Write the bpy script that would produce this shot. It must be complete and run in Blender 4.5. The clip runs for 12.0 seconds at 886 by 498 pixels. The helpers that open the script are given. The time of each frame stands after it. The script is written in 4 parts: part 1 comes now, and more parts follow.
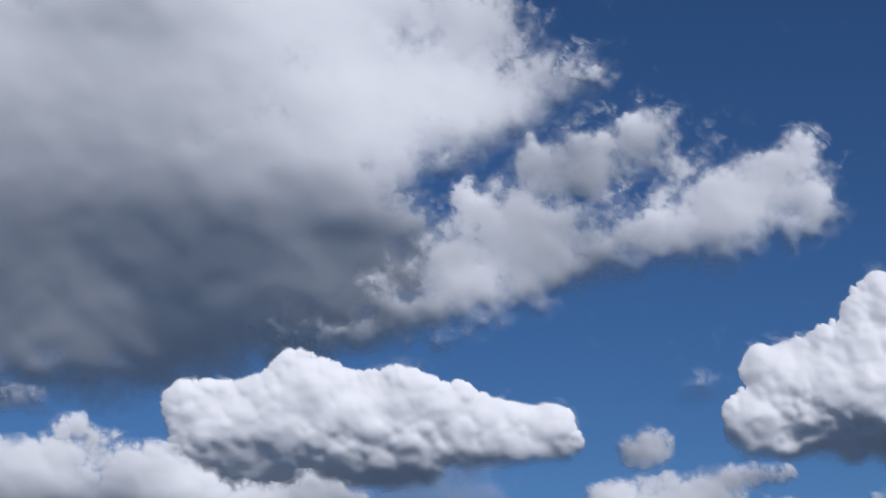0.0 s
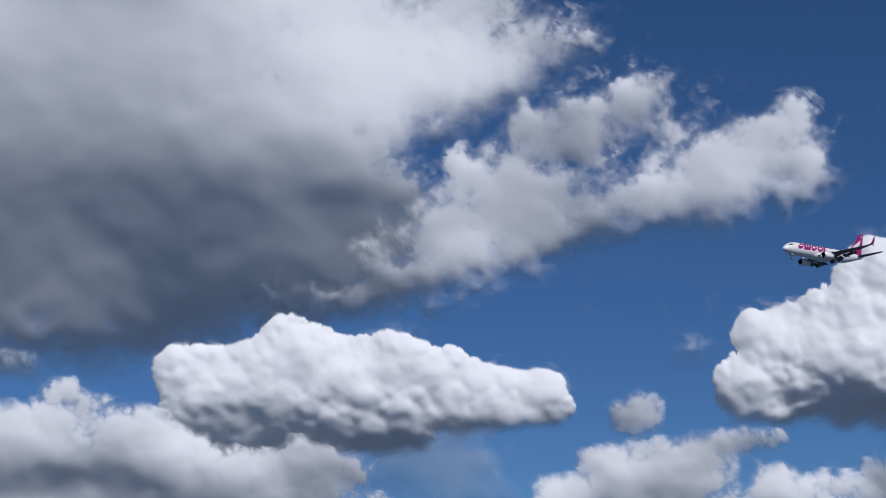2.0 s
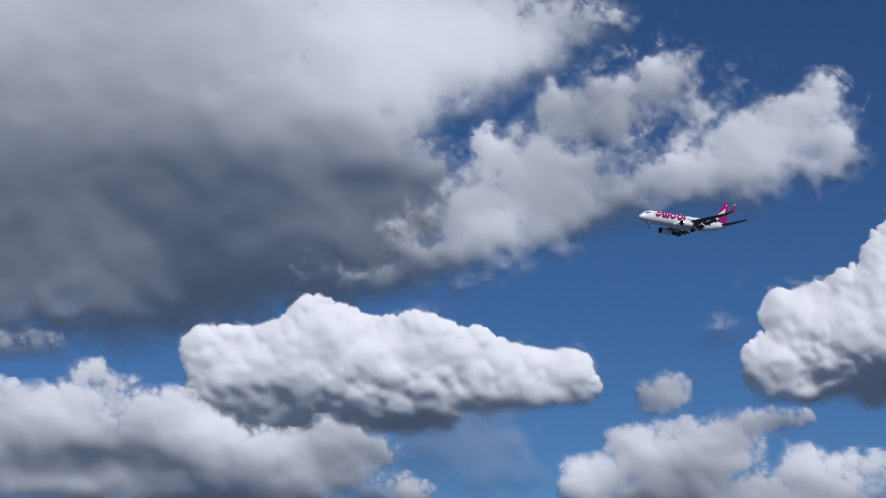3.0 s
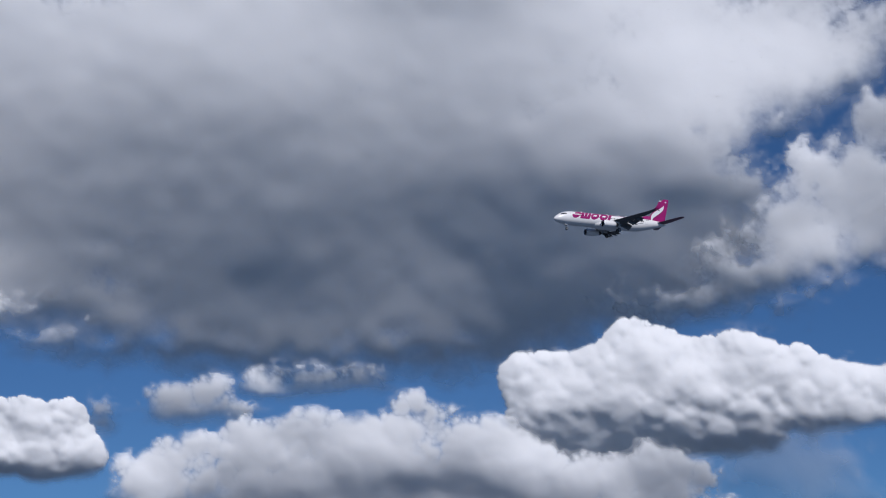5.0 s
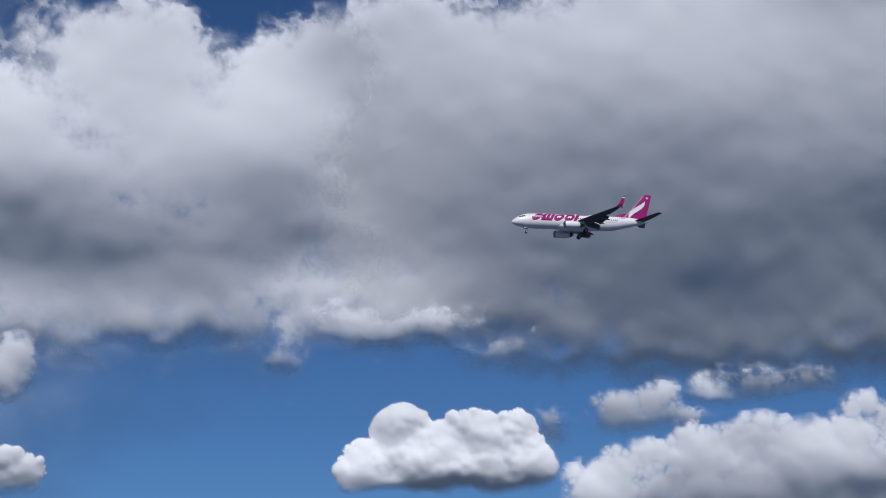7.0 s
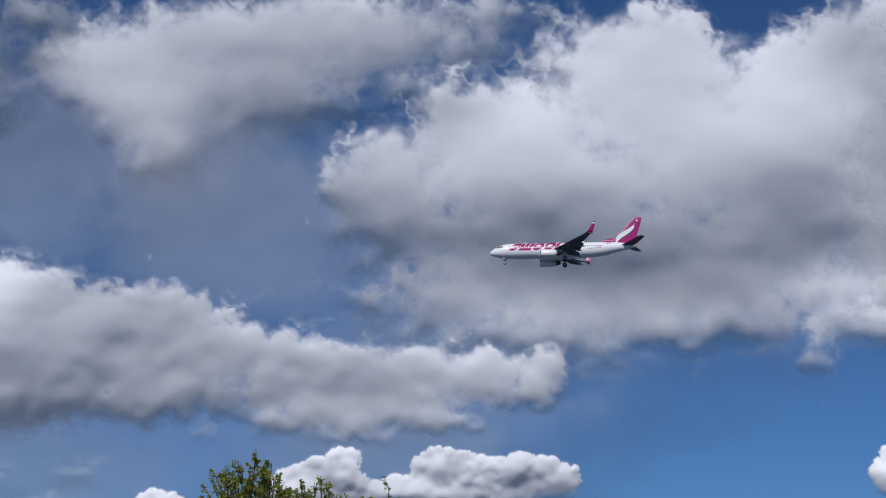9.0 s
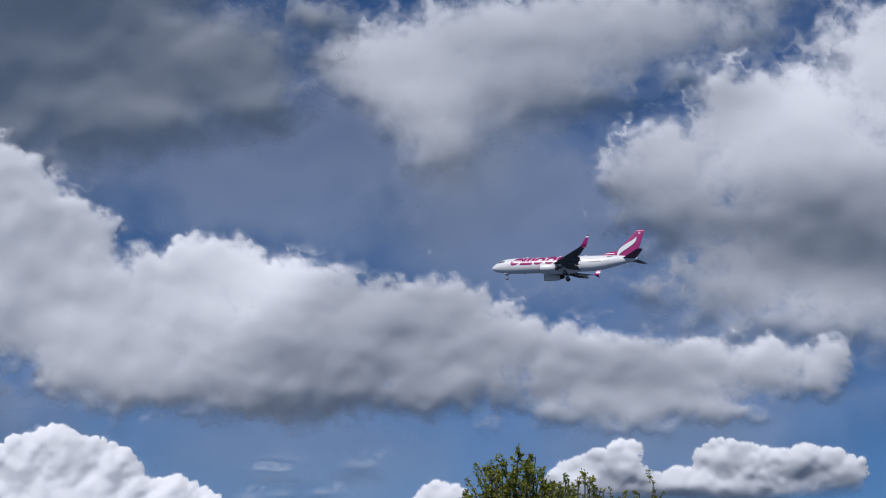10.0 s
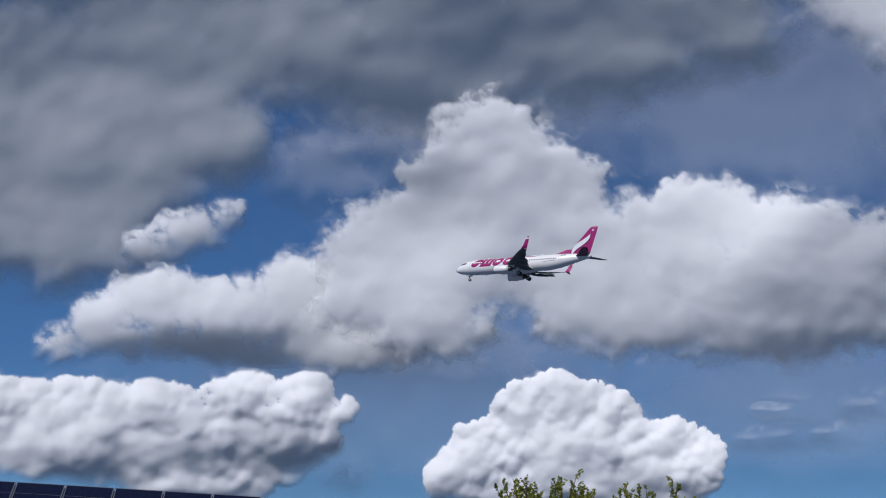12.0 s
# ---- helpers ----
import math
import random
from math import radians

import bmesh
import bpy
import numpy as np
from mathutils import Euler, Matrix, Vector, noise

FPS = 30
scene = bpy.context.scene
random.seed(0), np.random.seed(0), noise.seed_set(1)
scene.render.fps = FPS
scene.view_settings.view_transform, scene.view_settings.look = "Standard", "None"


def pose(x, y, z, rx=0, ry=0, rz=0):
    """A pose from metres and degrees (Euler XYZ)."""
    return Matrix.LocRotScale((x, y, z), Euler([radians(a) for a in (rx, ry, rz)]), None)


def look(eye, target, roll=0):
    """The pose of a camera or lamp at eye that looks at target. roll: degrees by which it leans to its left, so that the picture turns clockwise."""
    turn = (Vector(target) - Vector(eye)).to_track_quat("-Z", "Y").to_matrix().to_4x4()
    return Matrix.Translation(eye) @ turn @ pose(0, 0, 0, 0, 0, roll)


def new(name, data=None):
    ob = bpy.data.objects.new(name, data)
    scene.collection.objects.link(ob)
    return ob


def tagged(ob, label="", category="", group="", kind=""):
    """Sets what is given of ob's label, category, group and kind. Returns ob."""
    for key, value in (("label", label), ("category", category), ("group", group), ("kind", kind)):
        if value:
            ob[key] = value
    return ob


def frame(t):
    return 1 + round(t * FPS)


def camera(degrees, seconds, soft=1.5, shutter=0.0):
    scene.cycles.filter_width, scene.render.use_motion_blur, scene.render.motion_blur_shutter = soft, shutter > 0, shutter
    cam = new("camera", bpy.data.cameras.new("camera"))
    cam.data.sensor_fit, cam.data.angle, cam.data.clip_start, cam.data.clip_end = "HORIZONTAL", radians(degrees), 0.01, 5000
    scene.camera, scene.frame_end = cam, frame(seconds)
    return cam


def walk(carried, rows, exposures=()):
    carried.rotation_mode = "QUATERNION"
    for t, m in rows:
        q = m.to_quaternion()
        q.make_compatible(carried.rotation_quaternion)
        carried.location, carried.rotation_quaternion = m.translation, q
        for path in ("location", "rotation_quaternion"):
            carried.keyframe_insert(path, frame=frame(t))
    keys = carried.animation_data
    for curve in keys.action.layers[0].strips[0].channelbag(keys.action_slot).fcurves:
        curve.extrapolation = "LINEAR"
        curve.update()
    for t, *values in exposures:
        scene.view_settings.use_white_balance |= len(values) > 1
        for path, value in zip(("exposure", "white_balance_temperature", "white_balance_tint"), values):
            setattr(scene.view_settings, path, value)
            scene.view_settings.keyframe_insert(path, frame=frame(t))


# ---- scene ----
LENS = 25.52
cam = camera(LENS, 12.0, soft=1.1)


def heading(azimuth, elevation):
    """Unit vector; azimuth in degrees counted to the left of +Y."""
    a, e = radians(azimuth), radians(elevation)
    return Vector((-math.sin(a) * math.cos(e), math.cos(a) * math.cos(e), math.sin(e)))


# seconds, eye x y z, azimuth, elevation, roll
PATH = [
    (0.0, -171.63, -52.19, 5.55, 0.00, 13.11, -0.56),
    (0.5, -166.43, -50.78, 3.58, 0.79, 13.26, -0.49),
    (1.0, -157.97, -50.34, 1.94, 0.86, 13.10, -0.42),
    (1.5, -147.16, -50.04, 0.60, 0.56, 12.69, -0.49),
    (2.0, -134.72, -49.29, -0.44, 0.29, 12.18, -0.56),
    (2.5, -121.17, -47.72, -1.19, 0.45, 11.70, -0.61),
    (2.7, -115.54, -46.81, -1.42, 0.74, 11.60, -0.59),
    (4.3, -68.02, -33.38, -1.97, 7.54, 12.14, -0.50),
    (4.5, -61.91, -30.97, -1.90, 8.70, 12.22, -0.66),
    (5.0, -46.56, -24.33, -1.63, 11.77, 12.48, -0.76),
    (5.5, -31.11, -16.89, -1.21, 15.23, 12.70, -0.77),
    (6.0, -15.58, -8.76, -0.66, 18.60, 12.81, -0.62),
    (6.5, 0.00, 0.00, 0.00, 22.27, 12.83, -0.67),
    (7.0, 15.58, 9.35, 0.78, 25.95, 12.80, -0.45),
    (7.2, 21.81, 13.25, 1.13, 27.68, 12.77, -0.26),
    (8.8, 70.45, 48.05, 4.66, 40.97, 12.95, -0.06),
    (9.0, 76.25, 52.90, 5.21, 42.63, 12.95, 0.10),
    (9.5, 90.31, 65.56, 6.72, 47.21, 12.85, 0.48),
    (10.0, 103.55, 79.01, 8.44, 51.52, 12.59, 1.04),
    (10.5, 115.76, 93.20, 10.40, 55.97, 12.15, 1.41),
    (11.0, 126.71, 108.01, 12.61, 59.97, 11.62, 1.58),
    (11.5, 136.21, 123.17, 15.10, 63.88, 11.00, 1.62),
    (12.0, 144.07, 138.27, 17.90, 67.08, 10.41, 1.59),
]
walk(cam, [(t, look((x, y, z), Vector((x, y, z)) + heading(a, e) * 100, r)) for t, x, y, z, a, e, r in PATH],
     [(0.0, -0.13, 5800.0, 14.0), (2.7, -0.16, 5800.0, 14.0), (6.0, -0.16, 5800.0, 14.0), (12.0, -0.11, 5800.0, 14.0)])

# ---- sky and sun ----
SUN_AZ, SUN_EL = -150.0, 45.0
sun_way = heading(SUN_AZ, SUN_EL)
world = bpy.data.worlds.new("sky")
scene.world = world
world.use_nodes = True
wn = world.node_tree.nodes
sky = wn.new("ShaderNodeTexSky")
sky.sky_type = "NISHITA"
sky.sun_disc = False
sky.sun_elevation = radians(SUN_EL)
sky.sun_rotation = math.atan2(sun_way.x, sun_way.y)
sky.altitude = 3800
sky.air_density = 1.0
sky.dust_density = 0.1
sky.ozone_density = 3.0
wn["Background"].inputs["Strength"].default_value = 0.054
tint = wn.new("ShaderNodeMix")
tint.data_type, tint.blend_type = "RGBA", "MULTIPLY"
tint.inputs["Factor"].default_value = 1.0
tint.inputs[7].default_value = (0.58, 0.82, 1.0, 1)
world.node_tree.links.new(sky.outputs["Color"], tint.inputs[6])
world.node_tree.links.new(tint.outputs[2], wn["Background"].inputs["Color"])

sun = new("sun", bpy.data.lights.new("sun", "SUN"))
sun.data.energy = 3.5
sun.data.angle = radians(3.0)
sun.data.color = (1.0, 0.935, 0.84)
sun.matrix_world = look(sun_way * 3000, (0, 0, 0))


# ---- materials ----
def material(name):
    m = bpy.data.materials.new(name)
    m.use_nodes = True
    nodes, links = m.node_tree.nodes, m.node_tree.links
    return m, nodes, links, nodes["Principled BSDF"]


def ramp(nodes, stops):
    r = nodes.new("ShaderNodeValToRGB")
    while len(r.color_ramp.elements) < len(stops):
        r.color_ramp.elements.new(0.5)
    for e, (p, c) in zip(r.color_ramp.elements, stops):
        e.position, e.color = p, (*c, 1)
    return r


def noise_tex(nodes, links, scale, detail=6, rough=0.55, coords="Object"):
    n = nodes.new("ShaderNodeTexNoise")
    n.inputs["Scale"].default_value = scale
    n.inputs["Detail"].default_value = detail
    n.inputs["Roughness"].default_value = rough
    links.new(nodes.new("ShaderNodeTexCoord").outputs[coords], n.inputs["Vector"])
    return n


def surface(name, dark, light, scale, rough, metal=0.0, bump=0.0, bump_scale=None):
    """A painted or natural surface that varies between two close colours."""
    m, nodes, links, bsdf = material(name)
    n = noise_tex(nodes, links, scale)
    r = ramp(nodes, [(0.3, dark), (0.7, light)])
    links.new(n.outputs["Fac"], r.inputs["Fac"])
    links.new(r.outputs["Color"], bsdf.inputs["Base Color"])
    bsdf.inputs["Roughness"].default_value = rough
    bsdf.inputs["Metallic"].default_value = metal
    if bump:
        b = nodes.new("ShaderNodeBump")
        b.inputs["Strength"].default_value = bump
        n2 = noise_tex(nodes, links, bump_scale or scale * 6)
        links.new(n2.outputs["Fac"], b.inputs["Height"])
        links.new(b.outputs["Normal"], bsdf.inputs["Normal"])
    return m


def cloud_material(name, scatter, grain):
    """White vapour: bright diffuse body, thin torn edges that let the sky through."""
    m, nodes, links, body = material(name)
    body.subsurface_method = "BURLEY"
    body.inputs["Base Color"].default_value = (0.84, 0.84, 0.84, 1)
    body.inputs["Roughness"].default_value = 1.0
    body.inputs["Specular IOR Level"].default_value = 0.0
    body.inputs["Subsurface Weight"].default_value = 0.0
    body.inputs["Subsurface Radius"].default_value = (1.0, 1.0, 1.0)
    body.inputs["Subsurface Scale"].default_value = max(scatter, 1.0)

    def calc(operation, *values):
        n = nodes.new("ShaderNodeMath")
        n.operation = operation
        for socket, v in zip(n.inputs, values):
            if isinstance(v, (int, float)):
                socket.default_value = v
            else:
                links.new(v, socket)
        return n.outputs[0]

    if grain:
        bump = nodes.new("ShaderNodeBump")
        bump.inputs["Strength"].default_value = grain
        bump.inputs["Distance"].default_value = 12.0
        links.new(noise_tex(nodes, links, 0.016, 5, 0.6).outputs["Fac"], bump.inputs["Height"])
        links.new(bump.outputs["Normal"], body.inputs["Normal"])
    cover = nodes.new("ShaderNodeAttribute")
    cover.attribute_name = "cover"
    edge = nodes.new("ShaderNodeMapRange")
    if grain:
        # the noise bites deepest half way through the edge, and least along calm undersides
        rag = nodes.new("ShaderNodeAttribute")
        rag.attribute_name = "rag"
        torn = noise_tex(nodes, links, 0.010, 6, 0.55)
        torn.inputs["Distortion"].default_value = 0.2
        rim = calc("MULTIPLY", calc("PINGPONG", cover.outputs["Fac"], 0.5), rag.outputs["Fac"])
        bite = calc("MULTIPLY", rim, calc("MULTIPLY_ADD", torn.outputs["Fac"], 3.4, -1.7))
        edge.interpolation_type = "SMOOTHSTEP"
        links.new(calc("ADD", cover.outputs["Fac"], bite), edge.inputs["Value"])
    else:
        links.new(cover.outputs["Fac"], edge.inputs["Value"])
    if scatter:
        depth = nodes.new("ShaderNodeMapRange")
        depth.inputs["From Min"].default_value = 0.35
        depth.inputs["From Max"].default_value = 0.8
        links.new(edge.outputs["Result"], depth.inputs["Value"])
        links.new(depth.outputs["Result"], body.inputs["Subsurface Weight"])
    mix = nodes.new("ShaderNodeMixShader")
    links.new(edge.outputs["Result"], mix.inputs["Fac"])
    links.new(nodes.new("ShaderNodeBsdfTransparent").outputs[0], mix.inputs[1])
    links.new(body.outputs["BSDF"], mix.inputs[2])
    links.new(mix.outputs[0], nodes["Material Output"].inputs["Surface"])
    return m


CLOUD_SOFT = cloud_material("soft_cloud_vapour", 75.0, 0.05)
CLOUD_DENSE = cloud_material("dense_cloud_vapour", 28.0, 0.12)
CLOUD_VEIL = cloud_material("thin_cloud_veil", 0.0, 0.0)
# Blue-grey tint set for the light this unseen ground bounces onto cloud bases.
GROUND = surface("bounce_tint_land", (0.040, 0.060, 0.095), (0.072, 0.094, 0.135), 0.004, 0.95)

# ---- ground ----
GROUND_Z = -6.0


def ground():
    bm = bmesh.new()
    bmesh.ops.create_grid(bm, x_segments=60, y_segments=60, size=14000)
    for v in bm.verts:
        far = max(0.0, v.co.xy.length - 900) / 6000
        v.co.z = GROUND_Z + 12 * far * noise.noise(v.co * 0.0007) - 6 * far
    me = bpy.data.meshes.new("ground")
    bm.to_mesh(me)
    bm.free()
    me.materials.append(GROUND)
    tagged(new("ground", me), "flat unseen ground to the horizon, tinted blue for its bounce light", "ground", kind="structure")


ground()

# ---- clouds ----


def lattice(ix, iy, seed):
    """Repeatable random numbers for whole-number cells."""
    h = (ix.astype(np.int64) * 374761393 + iy.astype(np.int64) * 668265263 + seed * 2147483647) & 0xFFFFFFFF
    h = ((h ^ (h >> 13)) * 1274126177) & 0xFFFFFFFF
    h = ((h ^ (h >> 16)) * 2246822519) & 0xFFFFFFFF
    return ((h ^ (h >> 15)) & 0xFFFFFF) / float(0x1000000)


def value_noise(x, y, seed):
    ix, iy = np.floor(x), np.floor(y)
    fx, fy = x - ix, y - iy
    fx, fy = fx * fx * fx * (fx * (fx * 6 - 15) + 10), fy * fy * fy * (fy * (fy * 6 - 15) + 10)
    a, b = lattice(ix, iy, seed), lattice(ix + 1, iy, seed)
    c, d = lattice(ix, iy + 1, seed), lattice(ix + 1, iy + 1, seed)
    return (a + (b - a) * fx) * (1 - fy) + (c + (d - c) * fx) * fy


def fractal(x, y, seed, octaves=5, gain=0.5):
    total, amp, norm = np.zeros_like(x), 1.0, 0.0
    for o in range(octaves):
        total += amp * value_noise(x * 2.03 ** o + 17.3 * o, y * 2.03 ** o + 9.1 * o, seed + o)
        norm += amp
        amp *= gain
    return total / norm * 2 - 1


def domes(x, y, seed):
    """Rounded heads packed one before the other: steep crowns, long slopes down to the next head below."""
    ix, iy = np.floor(x), np.floor(y)
    best = np.full_like(x, 9.0)
    for ox in (-1, 0, 1):
        for oy in (-1, 0, 1, 2):
            cx, cy = ix + ox, iy + oy
            px, py = cx + lattice(cx, cy, seed), cy + lattice(cx, cy, seed + 77)
            dy = y - py
            best = np.minimum(best, (x - px) ** 2 + np.where(dy > 0, dy, 0.5 * dy) ** 2)
    return np.clip(1.0 - best / 0.9, 0, 1) ** 0.75


def smooth(x):
    x = np.clip(x, 0, 1)
    return x * x * (3 - 2 * x)


def sheet(me_verts, me_faces, az, el, dist, keep):
    """Adds one curved side of a cloud to the lists."""
    a, e = np.radians(az), np.radians(el)
    p = np.stack([-np.sin(a) * np.cos(e), np.cos(a) * np.cos(e), np.sin(e)], -1) * dist[..., None]
    index = np.full(az.shape, -1)
    cell = keep[:-1, :-1] | keep[1:, :-1] | keep[:-1, 1:] | keep[1:, 1:]
    used = np.zeros(az.shape, bool)
    for s in ((slice(None, -1), slice(None, -1)), (slice(1, None), slice(None, -1)), (slice(None, -1), slice(1, None)), (slice(1, None), slice(1, None))):
        used[s] |= cell
    start = sum(len(v) for v in me_verts)
    index[used] = start + np.arange(used.sum())
    me_verts.append(p[used])
    r, c = np.nonzero(cell)
    me_faces.append(np.stack([index[r, c], index[r + 1, c], index[r + 1, c + 1], index[r, c + 1]], -1))
    return used


cloud_count = 0


def blurred(field, sigma):
    """Gaussian smoothing over the grid."""
    n = max(1, int(3 * sigma))
    k = np.exp(-0.5 * (np.arange(-n, n + 1) / sigma) ** 2)
    k /= k.sum()
    for axis in (0, 1):
        pad = [(0, 0), (0, 0)]
        pad[axis] = (n, n)
        wide = np.pad(field, pad, mode="edge")
        field = sum(w * np.take(wide, np.arange(i, i + field.shape[axis]), axis=axis) for i, w in enumerate(k))
    return field


def sloped(slope, step):
    """The smoothest height field that climbs with elevation at the slope given."""
    mean = slope.mean()
    rows, cols = slope.shape
    wide = np.pad(slope - mean, ((rows // 2, rows // 2), (cols // 2, cols // 2)), mode="linear_ramp")
    kx = np.fft.fftfreq(wide.shape[0], step)[:, None] * 2 * math.pi
    ky = np.fft.fftfreq(wide.shape[1], step)[None, :] * 2 * math.pi
    k2 = 0.12 * kx ** 2 + ky ** 2
    k2[0, 0] = 1.0
    h = np.fft.ifft2(np.fft.fft2(wide) * (-1j * ky) / k2).real
    h = h[rows // 2:rows // 2 + rows, cols // 2:cols // 2 + cols]
    h = h + mean * (np.arange(cols) - cols / 2)[None, :] * step
    return h - h.mean()


def heads(az, el, inside, size, step, seed):
    """Round heads of four sizes heaped on one another; gives their relief and how deep a place lies inside a head."""
    rnd = random.Random(seed)
    a0, e0 = az[0, 0], el[0, 0]
    relief, deep = np.zeros_like(az), np.full_like(az, -9.0)
    n0, n1 = az.shape
    for r, share in ((0.85, 1.5), (0.45, 1.5), (0.24, 1.5), (0.13, 1.2)):
        r *= size
        margin = 0.45 * r
        spots = np.argwhere(inside > margin)
        if len(spots) == 0:
            continue
        for _ in range(int(share * len(spots) * step * step / (r * r))):
            i, j = spots[rnd.randrange(len(spots))]
            q = r * rnd.uniform(0.75, 1.25)
            w = int(q / step) + 1
            s0, s1 = slice(max(i - w, 0), min(i + w + 1, n0)), slice(max(j - w, 0), min(j + w + 1, n1))
            d2 = (az[s0, s1] - az[i, j]) ** 2 + (el[s0, s1] - el[i, j]) ** 2
            cap = 0.62 * np.sqrt(np.clip(q * q - d2, 0, None)) - 0.34 * q + 0.85 * relief[i, j]
            relief[s0, s1] = np.where(d2 < q * q, np.maximum(relief[s0, s1], cap), relief[s0, s1])
            deep[s0, s1] = np.maximum(deep[s0, s1], q - np.sqrt(d2))
    return relief, deep


def cloud_form(soft, rough, lobes, seed, step):
    """Grids of azimuth, elevation, inward depth and relief towards the eye, all in degrees."""
    L = np.array(lobes)
    pad = 1.3
    a0, a1 = (L[:, 0] - L[:, 2]).min() - pad, (L[:, 0] + L[:, 2]).max() + pad
    e0, e1 = (L[:, 1] - L[:, 3]).min() - pad, (L[:, 1] + L[:, 3]).max() + pad
    az, el = np.meshgrid(np.arange(a0, a1, step), np.arange(e0, e1, step), indexing="ij")
    size = min(1.0, float(np.median(np.minimum(L[:, 2], L[:, 3]))) / 0.9)
    fine, octaves = (0.08, 2) if soft < 0.25 else (0.22, 4)
    wx = az + rough * size * (0.42 * fractal(az * 0.8, el * 0.8, seed, octaves) + fine * fractal(az * 2.6, el * 2.6, seed + 5, 2))
    wy = el + rough * size * (0.36 * fractal(az * 0.8, el * 0.8, seed + 11, octaves) + fine * fractal(az * 2.6, el * 2.6, seed + 16, 2))
    blend = 0.20
    total, weight, lean = np.zeros_like(az), np.zeros_like(az), np.zeros_like(az)
    for la, le, rx, ry, tilt in L:
        q = np.sqrt(((wx - la) / rx) ** 2 + ((wy - le) / ry) ** 2)
        total += np.exp(np.clip((1 - q) * min(rx, ry) / blend, -40, 40))
        wl = np.exp(np.clip(3.0 * (1 - q), -30, 30))
        weight += wl
        lean += wl * tilt
    depth = blend * np.log(total + 1e-12) - 0.10
    depth = np.maximum(depth, blurred(np.clip(depth, -0.6, 1.2), 0.48 * size / step) - 0.03)
    lean = blurred(lean / weight, (0.05 + (0.3 if soft < 0.4 else 1.0) * min(soft, 0.7) + (0.15 if soft > 0.6 else 0.0)) / step)
    mottle = 0.0 if soft < 0.25 else (0.10 if soft < 0.6 else 0.05)
    lean = lean + mottle * fractal(wx * 0.5, wy * 0.85, seed + 81, 3)
    ragged = fractal(az * 1.7, el * 1.9, seed + 61, 4, 0.62)
    firm = soft < 0.36
    if firm:
        # heaped heads, their outline scalloped above and calm below
        torn_x = az + 0.10 * size * fractal(az * 3.2, el * 3.2, seed + 101, 4, 0.6)
        torn_y = el + 0.10 * size * fractal(az * 3.2, el * 3.2, seed + 107, 4, 0.6)
        heap, deep = heads(torn_x, torn_y, depth - 0.02, size, step, seed)
        below = smooth(np.gradient(blurred(depth, 0.25 / step), axis=1) / step / 0.7)
        crowned = np.maximum(depth - 0.20 * size, np.minimum(deep, depth + 0.14 * size))
        edge = crowned + (depth - crowned) * below + 0.04 * ragged
    else:
        big = domes(wx / (1.5 * size), wy / (1.25 * size), seed + 31)
        mid = domes(wx / (0.62 * size) + 3.3, wy / (0.55 * size), seed + 37)
        small = domes(wx / (0.27 * size), wy / (0.25 * size) + 1.7, seed + 41)
        puffy = 0.5 if soft < 0.45 else 0.3
        edge = depth + rough * size * (puffy * (0.30 * (big - 0.6) + 0.27 * (mid - 0.6) + 0.18 * (small - 0.6)) + 0.3 * ragged)
    # 1 along undersides, 0 elsewhere
    under = smooth(np.gradient(blurred(edge, 0.25 / step), axis=1) / step / 0.7)
    calm = 0.62 if soft < 0.25 else (0.17 if soft < 0.45 else 0.06)
    thick = (1.0 if soft < 0.25 else 0.6) * size
    bulge = (0.6 if soft < 0.25 else 0.38) * thick * (1 - np.exp(-np.clip(edge, -0.4, 9) / (0.7 * thick)))
    if firm:
        keen = smooth((lean + 0.40) / 0.8) * (1 - 0.85 * under)
        lumps = (0.070 if soft < 0.25 else 0.12) * (0.05 + 0.95 * keen) * blurred(heap, (0.02 if soft < 0.25 else 0.05) / step)
    else:
        lumps = calm * size * (0.16 * big + 0.09 * mid + 0.042 * small) * smooth(edge / 0.5)
        lumps = lumps * (0.06 + 0.94 * smooth((lean + 0.45) / 0.8)) * (1 - 0.6 * under)
    billow = (0.03 + 0.13 * calm) * fractal(az * 1.1, el * 1.4, seed + 51, 3)
    relief = blurred(bulge + lumps + billow, (0.025 + 0.17 * soft) / step) - sloped(lean, step)
    relief += 0.3 * (lumps - blurred(lumps, 0.12 / step))
    fade = soft * (0.45 if soft < 0.25 else 1.0) + max(0.22, 0.9 * soft) * under
    core = smooth((edge + (0.45 + 0.40 * under) * fade) / (1.6 * fade))
    # torn wisps that hang about the edge
    curl = 0.35 * fractal(wx * 1.1, wy * 1.1, seed + 67, 3)
    wisps = smooth((fractal(wx * 1.2 + curl, wy * 1.7 - curl, seed + 71, 5, 0.62) + 0.05) / 0.45)
    reach = 0.30 + 0.55 * min(soft, 0.9)
    frayed = min(1.0, max(0.25, (rough - 0.7) / 0.25))
    fringe = frayed * (0.35 if soft < 0.25 else 0.5) * smooth((edge + reach) / (reach + 0.3 * soft)) * wisps * (1 - 0.75 * under)
    rag = frayed * (1 - 0.92 * under)
    return az, el, edge, relief, fade, 1 - (1 - core) * (1 - fringe), rag


